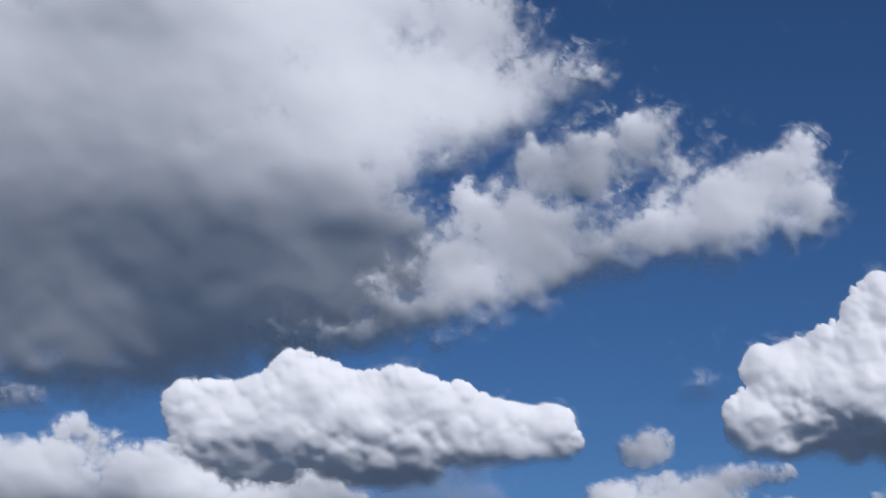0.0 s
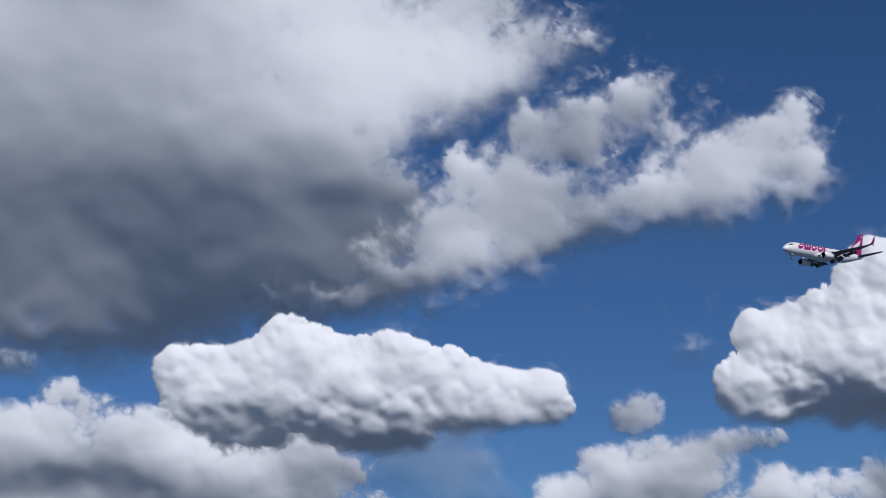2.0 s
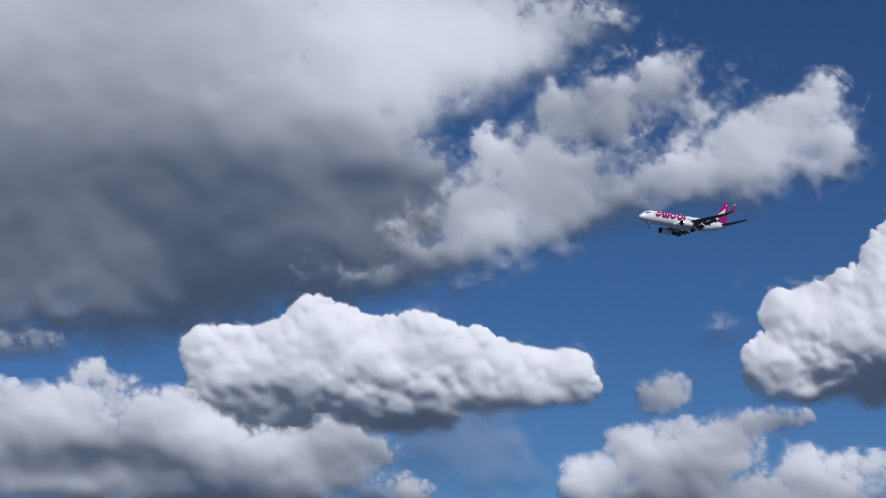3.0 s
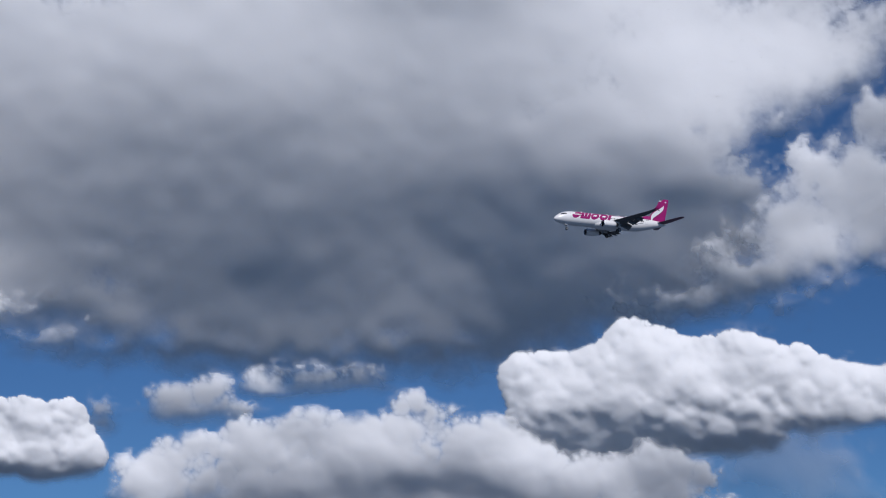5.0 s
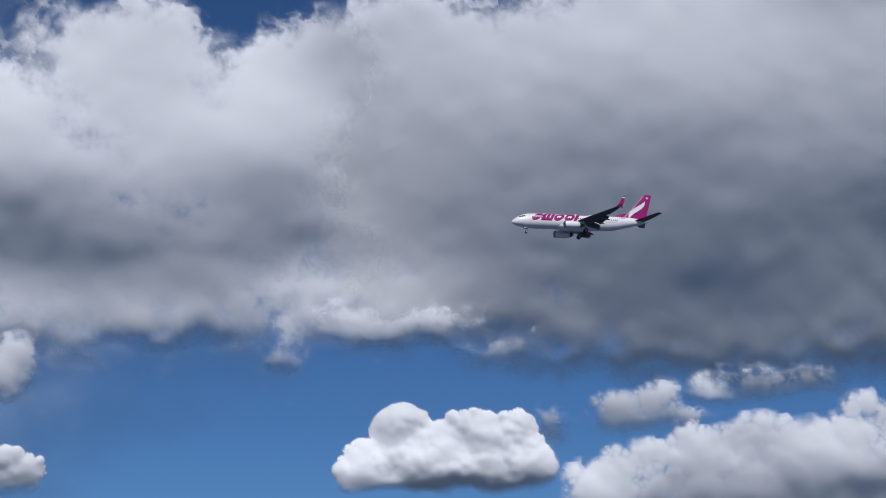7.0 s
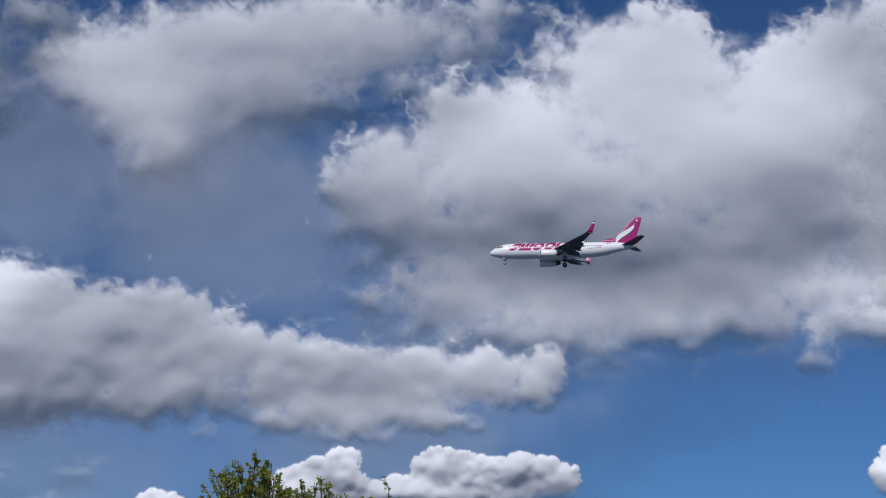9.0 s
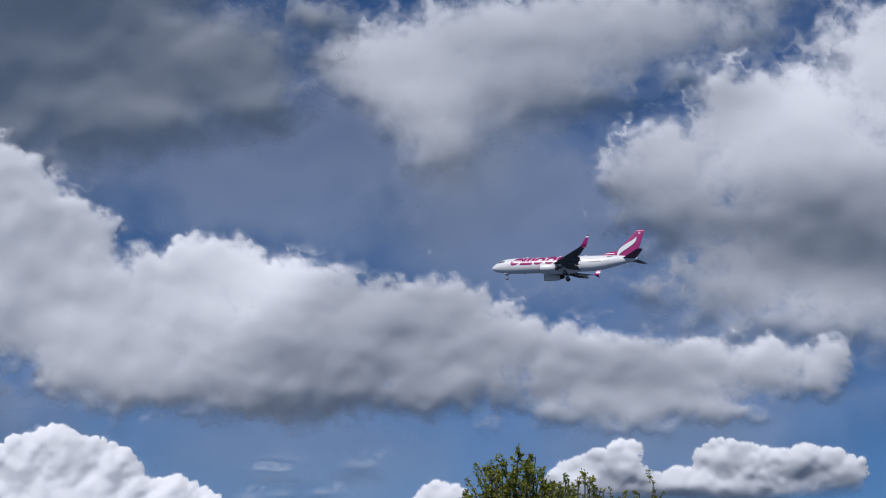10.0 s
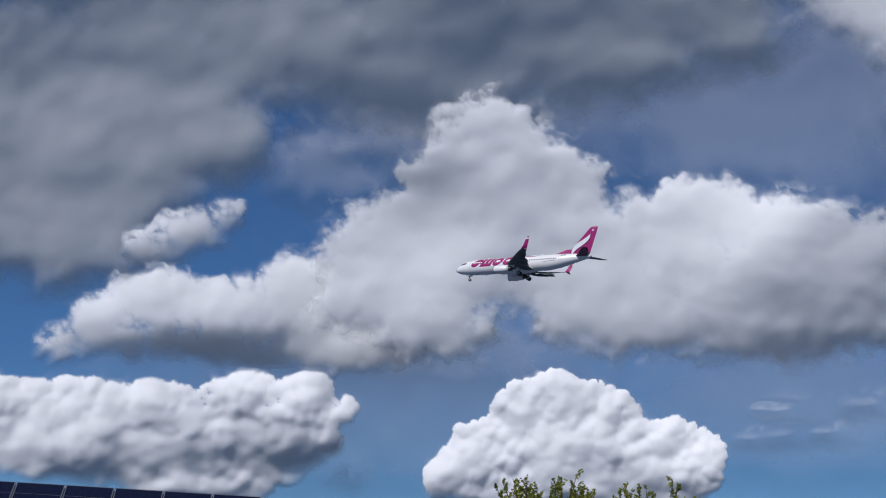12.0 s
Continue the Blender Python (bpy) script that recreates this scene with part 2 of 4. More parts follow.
def cloud(label, soft, rough, opacity, distance, lobes, melt=None):
    """A body of vapour from lobes (azimuth, elevation, half width, half height, lean) placed to fit the camera's view;
    lean turns a lobe's face to the sky or the ground, which puts its light or dark tone into the shape.
    melt: two azimuths; the body thins out from the second to the first."""
    global cloud_count
    cloud_count += 1
    metres = distance * math.pi / 180
    thin = opacity < 0.6
    step = (0.14 if soft > 0.65 else 0.06) if thin else (0.042 if soft < 0.3 else 0.055)
    az, el, edge, relief, fade, cover, rag = cloud_form(soft, rough, lobes, 100 * cloud_count, step)
    cover = opacity * cover
    if melt:
        left = smooth((az - melt[0]) / (melt[1] - melt[0]))
        cover, rag = cover * left, rag * smooth((left - 0.85) / 0.15)
    front = distance - metres * relief
    back = distance + metres * (1.6 - blurred(relief, 6) * 0.4)
    back = np.maximum(back, front + 40)
    verts, faces = [], []
    used = sheet(verts, faces, az, el, front, cover > 0.004)
    values, rags = [cover[used]], [rag[used]]
    two = (slice(None, None, 3), slice(None, None, 3))
    if not thin:
        inner = cover * smooth((edge - 0.8 * fade - 0.1) / fade)
        used = sheet(verts, faces, az[two], el[two], back[two], inner[two] > 0.01)
        values.append(inner[two][used])
        rags.append(rag[two][used])
    verts, faces, values = np.concatenate(verts), np.concatenate(faces), np.concatenate(values)
    me = bpy.data.meshes.new("cloud")
    me.vertices.add(len(verts))
    me.vertices.foreach_set("co", verts.ravel())
    me.loops.add(faces.size)
    me.loops.foreach_set("vertex_index", faces.ravel().astype(np.int32))
    me.polygons.add(len(faces))
    me.polygons.foreach_set("loop_start", np.arange(0, faces.size, 4, dtype=np.int32))
    me.update(calc_edges=True)
    me.polygons.foreach_set("use_smooth", np.ones(len(faces), bool))
    me.attributes.new("cover", "FLOAT", "POINT").data.foreach_set("value", values.astype(np.float32))
    me.attributes.new("rag", "FLOAT", "POINT").data.foreach_set("value", np.concatenate(rags).astype(np.float32))
    me.materials.append(CLOUD_VEIL if thin else (CLOUD_DENSE if soft < 0.25 else CLOUD_SOFT))
    return tagged(new("cloud", me), label, "cloud", "clouds in the sky")


cloud("huge grey cumulus with dark flat base and bright shoulders", 0.78, 1.0, 1.00, 4560, [
    (17.1, 11.9, 6.62, 2.48, -0.92), (11.1, 12.6, 6.95, 2.98, -0.82), (13.6, 14.5, 7.94, 2.98, -0.66), (7.0, 12.3, 4.30, 1.82, 0.14), (20.5, 15.9, 6.29, 3.31, -0.53),
    (22.6, 18.0, 3.31, 1.82, -0.05), (23.8, 13.8, 4.14, 2.32, -0.55), (26.5, 18.1, 3.81, 2.48, 0.15), (27.9, 15.2, 2.65, 3.31, -0.03), (26.9, 11.6, 2.98, 1.16, 0.58),
    (16.1, 10.1, 4.96, 0.74, -0.64), (21.8, 10.5, 2.48, 0.50, -0.34), (24.6, 11.7, 2.65, 1.32, -0.85), (23.0, 11.1, 2.48, 0.91, -0.85), (13.6, 11.2, 0.83, 0.50, 0.40),
] + [
    (18.4, 18.7, 5.46, 2.32, 0.07), (12.7, 18.3, 4.96, 2.15, 0.21), (8.4, 18.8, 2.32, 1.49, 0.45), (6.1, 20.2, 4.96, 1.65, 0.80), (12.2, 19.8, 4.96, 1.99, -0.62),
    (1.7, 20.0, 2.32, 1.24, 0.35), (5.3, 14.2, 2.32, 1.65, -0.22), (4.6, 12.4, 1.99, 0.99, -0.00), (7.1, 15.7, 3.31, 1.82, 0.40), (5.0, 17.5, 3.31, 1.99, 1.00),
    (1.9, 18.0, 2.48, 1.65, 0.95), (-0.4, 18.6, 1.24, 0.69, -0.01), (-1.6, 18.5, 0.85, 0.38, 0.10), (3.6, 13.9, 1.30, 1.00, -0.15), (4.5, 15.9, 1.82, 0.83, 1.00), (12.2, 18.1, 4.96, 1.82, -0.82), (5.2, 19.0, 2.00, 1.20, 0.70), (9.0, 17.2, 2.20, 1.20, 0.20),
    (12.5, 9.8, 4.50, 0.65, -0.80), (19.0, 9.8, 3.50, 0.55, -0.70), (31.5, 16.0, 3.00, 2.50, -0.10), (31.5, 12.9, 2.50, 1.20, -0.45),
], melt=(33.5, 28.5))
cloud("ragged white cloud arm trailing off the big cloud", 0.55, 1.1, 0.88, 4350, [
    (5.4, 10.8, 1.82, 0.53, -0.63), (3.4, 11.5, 1.82, 0.79, -0.85), (1.5, 12.4, 1.65, 1.08, 0.26), (0.8, 14.0, 1.49, 1.24, 0.00), (-0.6, 13.3, 1.41, 1.41, -0.41),
    (-0.6, 15.8, 1.08, 0.86, -0.18), (-2.1, 15.4, 0.91, 0.99, -0.81), (-3.7, 16.6, 1.16, 0.91, -0.25), (-4.8, 15.7, 0.83, 0.58, -0.85), (-4.7, 13.8, 1.99, 0.91, -0.18),
    (-6.4, 14.5, 1.99, 1.16, 1.00), (-8.1, 15.4, 1.41, 0.91, 1.00), (-8.9, 14.5, 0.99, 0.91, 0.83), (-2.4, 13.3, 1.32, 0.74, -0.85), (-2.4, 18.5, 0.58, 0.30, -0.11),
] + [
    (2.4, 13.2, 0.99, 0.83, -0.85), (-0.2, 14.6, 1.20, 0.80, -0.10), (-2.2, 16.3, 0.90, 0.55, -0.20),
])
cloud("white cumulus with rounded heads over a slate base", 0.17, 0.9, 1.00, 3950, [
    (10.1, 8.6, 1.08, 0.79, -0.02), (8.6, 8.6, 1.74, 0.99, 0.05), (6.6, 9.2, 1.57, 1.24, -0.06), (5.2, 8.6, 1.65, 1.13, 0.59), (3.9, 8.8, 1.41, 0.99, 0.04),
    (2.4, 8.5, 1.24, 0.96, 0.14), (0.9, 8.1, 1.41, 0.86, 0.35), (-0.5, 8.0, 0.91, 0.69, 0.87), (-1.2, 7.7, 0.66, 0.36, -0.05), (8.9, 7.6, 1.99, 0.63, -0.19),
    (7.2, 7.1, 3.31, 0.76, -0.85), (4.9, 6.8, 2.81, 0.56, -0.67), (8.6, 7.4, 1.82, 0.56, -0.85), (3.6, 7.6, 3.14, 0.56, -0.18), (1.4, 7.5, 2.15, 0.40, 0.01), (7.4, 6.6, 2.80, 0.60, -0.95),
])
cloud("low bank of layered white and grey cumulus", 0.27, 1.0, 1.00, 3850, [
    (14.6, 6.6, 1.99, 0.83, 0.82), (13.2, 7.8, 0.99, 0.40, 0.05), (11.4, 6.9, 1.32, 0.86, 0.03), (10.1, 6.1, 1.49, 0.83, 0.55), (13.0, 5.7, 4.14, 0.99, -0.85),
    (8.1, 5.7, 1.82, 0.69, -0.02), (6.3, 5.7, 2.32, 0.83, -0.85), (8.9, 4.8, 4.63, 0.74, -0.74), (13.8, 4.9, 3.31, 0.66, -0.02), (4.1, 4.7, 0.99, 0.43, -0.45),
    (21.3, 5.8, 1.16, 0.74, 0.45), (20.3, 6.7, 0.91, 0.56, 0.10), (18.2, 6.7, 1.49, 0.86, -0.05), (16.6, 7.2, 1.24, 0.69, -0.31), (13.0, 7.8, 0.83, 0.40, -0.19),
] + [
    (17.2, 5.6, 4.63, 0.74, -0.40), (14.7, 6.6, 1.99, 0.83, -0.31),
])
cloud("tall bright cumulus with a shaded grey underside", 0.14, 0.9, 1.00, 4000, [
    (-10.6, 11.2, 1.24, 1.03, 0.49), (-9.3, 9.9, 1.32, 1.03, 0.07), (-7.2, 9.3, 1.16, 0.91, 0.60), (-6.6, 8.4, 0.83, 0.83, 0.55), (-10.2, 9.3, 1.99, 1.24, 0.73),
    (-8.7, 8.2, 2.32, 0.79, -0.35), (-10.4, 7.7, 2.15, 0.83, -0.85), (-8.3, 7.3, 1.82, 0.40, -0.32), (-12.2, 9.7, 1.99, 2.48, 0.07),
])
cloud("low soft cumulus heap near the horizon", 0.30, 1.0, 1.00, 3850, [
    (-3.3, 7.5, 0.99, 0.63, -0.18), (-2.7, 5.8, 0.99, 0.83, 0.28), (-4.6, 5.8, 1.82, 0.91, -0.22), (-6.6, 6.5, 1.49, 0.46, -0.42), (-1.1, 4.9, 0.99, 0.74, 0.73),
    (-3.5, 4.6, 2.65, 0.83, -0.62), (-7.7, 5.1, 1.41, 0.56, 0.35), (-9.3, 5.1, 0.91, 0.56, -0.02), (-6.8, 4.3, 3.31, 0.66, -0.16), (-10.9, 5.1, 0.99, 0.99, -0.85),
])
cloud("small bright cumulus with three rounded heads", 0.11, 0.8, 1.00, 3900, [
    (28.1, 6.5, 0.79, 0.74, 0.63), (26.9, 7.6, 0.89, 0.79, -0.23), (26.0, 6.9, 1.49, 0.86, 0.48), (24.9, 7.6, 0.91, 0.69, -0.42), (23.6, 7.5, 0.86, 0.69, -0.11),
    (23.2, 6.7, 0.74, 0.63, 0.13), (25.9, 6.1, 2.48, 0.40, -0.54), (24.4, 6.2, 1.65, 0.46, -0.53),
])
cloud("small grey cloud scrap with a pale crown", 0.26, 1.0, 1.00, 3900, [
    (20.7, 8.2, 0.83, 0.56, -0.26), (19.4, 8.4, 0.73, 0.50, -0.31), (20.1, 7.8, 1.24, 0.33, -0.47), (18.6, 7.8, 0.50, 0.23, -0.39),
])
cloud("thin pale cloud strip under the grey base", 0.35, 1.1, 1.00, 3900, [
    (17.9, 8.6, 0.73, 0.40, 0.86), (16.5, 8.8, 1.49, 0.30, -0.75), (14.9, 8.8, 0.99, 0.26, -0.85),
])
cloud("faint grey puff of thin cloud", 0.50, 1.0, 1.00, 3900, [
    (22.5, 7.7, 0.46, 0.40, -0.75),
])
cloud("broad cumulus with sunlit flank and dark grey belly", 0.75, 1.0, 1.00, 4150, [
    (38.4, 11.0, 2.65, 0.69, 1.00), (34.6, 10.9, 2.48, 0.60, 0.72), (32.1, 11.5, 1.99, 0.83, -0.36), (33.0, 15.7, 2.81, 1.99, 0.08), (38.0, 14.4, 3.31, 1.32, -0.46),
    (31.2, 15.1, 2.81, 1.49, -0.42), (30.5, 17.1, 2.32, 1.99, 1.00), (35.1, 18.0, 2.32, 1.99, -0.85), (29.1, 18.1, 1.82, 1.82, -0.77), (36.3, 11.8, 2.81, 0.50, -0.85),
    (37.2, 13.0, 4.63, 1.24, -0.49), (32.5, 12.9, 2.81, 1.24, -0.17), (33.5, 11.8, 2.48, 0.83, -0.33), (29.6, 11.5, 1.82, 0.99, 0.60),
] + [
    (30.4, 10.0, 0.66, 0.46, -0.20), (27.7, 12.8, 2.48, 0.99, -0.57), (30.5, 13.5, 2.48, 1.16, -0.60),
    (44.1, 14.8, 1.16, 0.91, -0.24), (42.9, 15.3, 1.65, 1.32, 0.17), (39.5, 16.2, 2.98, 1.82, 0.59), (41.0, 17.1, 1.32, 0.99, -0.77), (35.2, 18.0, 2.81, 2.15, 0.80),
    (37.0, 15.0, 4.63, 1.32, 0.10), (37.8, 13.2, 5.46, 1.16, -0.85), (34.6, 12.0, 3.31, 1.16, -0.85), (42.1, 13.8, 2.65, 0.99, -0.33), (40.7, 11.6, 3.14, 0.60, 0.17),
] + [
    (36.6, 10.9, 3.31, 0.53, -0.07), (36.2, 12.2, 4.30, 1.16, -0.85), (39.5, 12.3, 4.14, 0.99, 0.04), (37.9, 11.3, 4.96, 0.66, -0.85),
], melt=(25.5, 30.5))
cloud("wide pale cloud sheet with a drooping tail", 0.75, 0.9, 1.00, 4550, [
    (51.1, 18.4, 2.65, 1.41, 0.15), (49.9, 16.9, 1.65, 1.41, -0.10), (51.2, 17.3, 1.32, 0.99, 0.28), (48.3, 17.5, 1.65, 1.08, 0.09), (47.3, 19.0, 4.14, 1.49, -0.08),
    (43.8, 19.4, 3.81, 1.08, -0.06), (53.2, 18.2, 0.83, 0.58, 0.64), (47.6, 17.5, 1.99, 0.83, -0.85), (40.3, 19.9, 1.99, 0.66, -0.34), (40.9, 19.2, 1.60, 0.60, 0.10), (39.3, 17.6, 1.00, 0.50, 0.10),
    (42.4, 17.9, 1.10, 0.45, -0.20), (49.8, 15.9, 1.30, 1.00, -0.25), (46.0, 17.5, 2.40, 0.80, -0.30), (38.2, 18.6, 0.80, 0.70, 0.10),
])
cloud("dark grey cloud deck with a smooth base", 0.70, 0.8, 1.00, 4450, [
    (62.8, 20.0, 6.95, 1.49, -0.47), (62.7, 18.1, 5.46, 1.99, -0.45), (57.5, 18.1, 3.81, 1.65, -0.47), (55.7, 16.9, 1.41, 0.91, -0.44), (60.1, 16.7, 3.64, 1.32, -0.43),
    (64.3, 15.3, 3.31, 0.99, -0.43), (66.0, 15.9, 2.48, 1.16, -0.45), (53.7, 19.4, 1.49, 0.69, -0.48), (73.4, 18.5, 9.93, 1.49, -0.12), (61.2, 18.7, 6.95, 1.32, -0.45),
    (69.0, 16.7, 4.96, 1.49, -0.13), (66.4, 16.1, 3.31, 1.16, -0.47), (74.1, 14.5, 4.14, 1.49, -0.09), (73.3, 16.4, 4.96, 1.49, -0.12), (61.2, 16.7, 4.96, 1.32, -0.48),
] + [
    (75.7, 12.9, 3.97, 2.32, -0.09), (76.4, 10.7, 3.31, 1.32, -0.09), (71.8, 13.9, 2.15, 1.49, -0.07), (76.0, 15.0, 0.99, 0.66, 0.69), (79.2, 13.3, 2.48, 3.31, -0.09),
    (77.5, 15.9, 2.32, 1.65, -0.12),
])
cloud("long mid-level band of billowing cumulus", 0.40, 1.0, 1.00, 3980, [
    (53.4, 11.2, 1.82, 0.99, -0.78), (51.3, 10.8, 2.32, 1.16, -0.42), (49.3, 11.1, 1.24, 0.83, -0.35), (47.1, 10.3, 1.41, 0.79, -0.31), (44.6, 9.6, 1.57, 0.86, -0.53),
    (41.9, 9.6, 1.16, 0.73, -0.21), (40.1, 9.5, 1.32, 0.76, -0.21), (38.3, 9.4, 0.66, 0.74, -0.34), (54.6, 8.7, 4.63, 0.83, -0.32), (49.4, 8.8, 2.65, 0.69, -0.46),
    (44.6, 8.5, 2.81, 0.74, -0.34), (42.1, 8.3, 1.49, 0.50, -0.28), (48.5, 10.0, 2.48, 0.99, -0.32), (45.8, 9.3, 1.99, 0.83, -0.60), (43.2, 9.0, 2.48, 0.69, -0.85),
] + [
    (51.3, 9.6, 3.31, 0.99, -0.32), (53.8, 9.9, 4.30, 0.99, -0.23), (60.7, 12.7, 1.32, 1.32, 0.05), (61.6, 11.9, 1.99, 1.49, 0.36), (64.5, 13.2, 1.32, 0.91, -0.81),
    (59.8, 9.4, 1.82, 1.16, 0.34), (57.5, 10.7, 1.49, 1.16, 0.37), (59.5, 10.2, 1.16, 1.49, -0.28), (58.3, 8.9, 2.48, 0.99, -0.03), (60.9, 11.2, 1.65, 1.32, 0.18),
    (65.0, 11.8, 1.99, 1.16, -0.26), (63.0, 14.6, 1.49, 0.91, 0.37), (61.7, 13.7, 1.32, 0.91, 0.24), (63.3, 12.5, 1.99, 1.16, 0.39), (63.5, 13.6, 1.24, 0.91, 0.71),
] + [
    (66.0, 10.8, 2.32, 1.24, 0.05), (62.9, 10.7, 2.32, 1.32, 0.23), (60.7, 10.2, 1.82, 1.32, 0.42), (57.1, 11.8, 2.48, 1.24, 0.06), (54.5, 11.5, 1.82, 1.16, 0.97),
    (52.7, 10.4, 1.65, 1.08, 1.00), (66.3, 9.5, 1.99, 1.16, 0.28), (64.6, 8.7, 1.99, 0.99, -0.07), (64.8, 10.2, 1.82, 1.16, 0.33),
])
cloud("small bright puff under the grey deck", 0.32, 1.0, 1.00, 4300, [
    (72.4, 11.2, 1.16, 0.66, 0.42), (71.2, 11.7, 0.74, 0.46, 0.00), (73.4, 10.5, 0.99, 0.50, -0.27),
])
cloud("white cumulus ridge with a grey underside", 0.30, 1.0, 1.00, 4150, [
    (68.3, 9.5, 2.32, 1.08, 0.33), (71.0, 9.1, 2.15, 0.86, 0.50), (73.0, 9.2, 1.57, 0.79, 0.17), (74.8, 8.5, 1.24, 0.73, 0.19), (76.1, 7.7, 0.60, 0.53, 0.48),
    (71.8, 7.9, 3.97, 0.60, -0.85), (67.6, 7.9, 2.48, 0.83, 0.17), (65.5, 8.2, 1.32, 0.69, -0.47), (63.2, 8.4, 0.60, 0.30, 0.01), (61.5, 8.6, 0.74, 0.36, 0.03),
])
cloud("bright cauliflower cumulus low in the sky", 0.11, 0.9, 1.00, 3900, [
    (60.8, 6.5, 1.16, 0.79, 0.15), (61.9, 6.1, 1.19, 0.91, -0.28), (59.3, 6.2, 1.03, 0.86, -0.08), (63.3, 4.9, 0.96, 0.86, 0.21), (60.6, 5.2, 2.32, 1.03, 0.10),
    (57.3, 5.3, 0.91, 0.60, 0.31), (56.4, 4.9, 0.83, 0.66, 0.69), (58.4, 4.9, 1.16, 0.83, -0.17), (60.6, 4.1, 3.31, 0.50, -0.30), (64.0, 4.2, 0.60, 0.53, 0.57), (58.2, 4.3, 2.20, 0.75, -0.25), (60.3, 3.6, 4.20, 0.70, -0.35),
])
cloud("thick low cumulus with sunlit tops and a slate base", 0.22, 0.9, 1.00, 3900, [
    (76.9, 6.0, 1.32, 0.73, 0.65), (74.9, 5.9, 1.41, 0.83, 0.24), (72.9, 6.2, 1.49, 0.73, -0.02), (70.2, 6.5, 1.49, 0.66, 0.09), (68.3, 6.5, 0.79, 0.73, 0.77),
    (67.3, 5.9, 0.56, 0.40, 0.79), (72.3, 4.8, 4.47, 1.08, -0.31), (75.6, 4.8, 2.48, 1.08, 0.52), (69.8, 5.1, 1.99, 0.91, -0.65), (71.6, 3.7, 3.14, 0.66, -0.08),
    (68.0, 5.2, 0.66, 0.53, -0.13), (78.9, 5.0, 1.99, 1.49, -0.17),
])
cloud("distant row of small cumulus heads", 0.13, 0.8, 1.00, 3900, [
    (44.1, 7.0, 0.63, 0.33, 0.17), (44.8, 6.4, 1.41, 0.53, -0.31), (45.7, 6.1, 0.99, 0.50, 0.04), (41.1, 6.7, 1.32, 0.60, -0.26), (39.1, 6.6, 1.49, 0.50, -0.35),
    (37.8, 6.4, 0.83, 0.40, -0.23), (41.9, 5.9, 4.14, 0.46, -0.18),
])
cloud("small bright cloud head near the horizon", 0.13, 0.8, 1.00, 3900, [
    (49.4, 5.6, 0.91, 0.50, -0.00), (50.1, 5.2, 0.83, 0.33, -0.01),
])
for wisp in ([(52.0, 6.4, 0.55, 0.25, -0.40)], [(54.5, 6.2, 0.50, 0.14, -0.40)], [(55.2, 5.4, 0.42, 0.17, -0.40)],
             [(54.3, 5.5, 0.38, 0.16, -0.40)], [(53.0, 5.6, 0.50, 0.17, -0.40)], [(67.1, 4.1, 0.50, 0.30, -0.40)],
             [(-5.0, 9.2, 0.46, 0.20, -0.42)]):
    cloud("faint wisp of thin cloud", 0.45, 1.2, 0.58, 3900, wisp)
cloud("pale blue-grey veil of thin cloud", 1.40, 0.8, 0.36, 4560, [
    (47.5, 13.6, 4.90, 3.10, -0.19), (41.1, 10.4, 4.96, 1.82, -0.30),
])
cloud("pale blue-grey veil of thin cloud", 0.90, 0.8, 0.22, 4600, [
    (35.0, 9.6, 3.81, 0.99, -0.48), (36.2, 8.3, 3.31, 0.99, -0.50), (42.0, 7.4, 3.64, 0.66, -0.52), (31.8, 10.4, 2.48, 0.99, -0.48),
])
cloud("thin hazy cloud veil beside the cumulus", 0.75, 1.1, 0.36, 4500, [
    (3.0, 6.2, 2.00, 1.40, -0.59), (1.8, 5.6, 1.40, 1.08, -0.09),
])
cloud("thin hazy cloud veil under the cumulus band", 0.75, 1.1, 0.36, 4580, [
    (62.3, 7.9, 2.98, 0.90, -0.26), (65.7, 7.4, 3.50, 0.66, -0.25), (64.4, 8.9, 1.99, 0.99, -0.44),
])
cloud("thin hazy cloud veil below the grey deck", 0.75, 1.1, 0.36, 4700, [
    (68.3, 13.1, 2.30, 1.24, -0.09), (65.9, 14.0, 2.15, 0.91, -0.10),
])
cloud("broad milky veil of thin haze", 1.30, 0.8, 0.34, 4750, [
    (55.5, 14.2, 5.00, 2.80, -0.13), (62.5, 14.8, 6.00, 2.30, -0.10), (52.0, 15.6, 5.50, 2.50, -0.23),
])
# Wide sheet added as haze, taking saturation out of the low sky.
cloud("thin haze sheet low in the sky, added to grey the blue", 1.40, 0.6, 0.36, 4640, [
    (67.0, 6.0, 9.00, 2.60, -0.40), (54.0, 6.4, 7.00, 2.40, -0.40), (43.0, 7.0, 7.00, 2.00, -0.40),
])
cloud("ragged white scraps along the grey cloud base", 0.55, 1.1, 0.90, 4100, [
    (28.3, 10.8, 1.41, 0.63, 0.20), (26.2, 10.7, 1.49, 0.50, -0.10), (24.1, 10.0, 0.83, 0.40, -0.40),
])

# ---- airliner ----
PAINT_WHITE = surface("white_airliner_paint", (0.83, 0.82, 0.80), (0.88, 0.87, 0.85), 0.7, 0.28, bump=0.015, bump_scale=3)
PAINT_MAGENTA = surface("magenta_paint", (0.29, 0.010, 0.125), (0.35, 0.014, 0.15), 0.9, 0.3)
PAINT_MAROON = surface("dark_maroon_paint", (0.10, 0.03, 0.06), (0.15, 0.045, 0.09), 1.2, 0.4)
PAINT_FEATHER = surface("white_marking_paint", (0.76, 0.76, 0.77), (0.82, 0.82, 0.82), 1.1, 0.3)
WING_GREY = surface("grey_wing_skin", (0.085, 0.09, 0.10), (0.13, 0.135, 0.15), 0.8, 0.42, 0.2, bump=0.02, bump_scale=2)
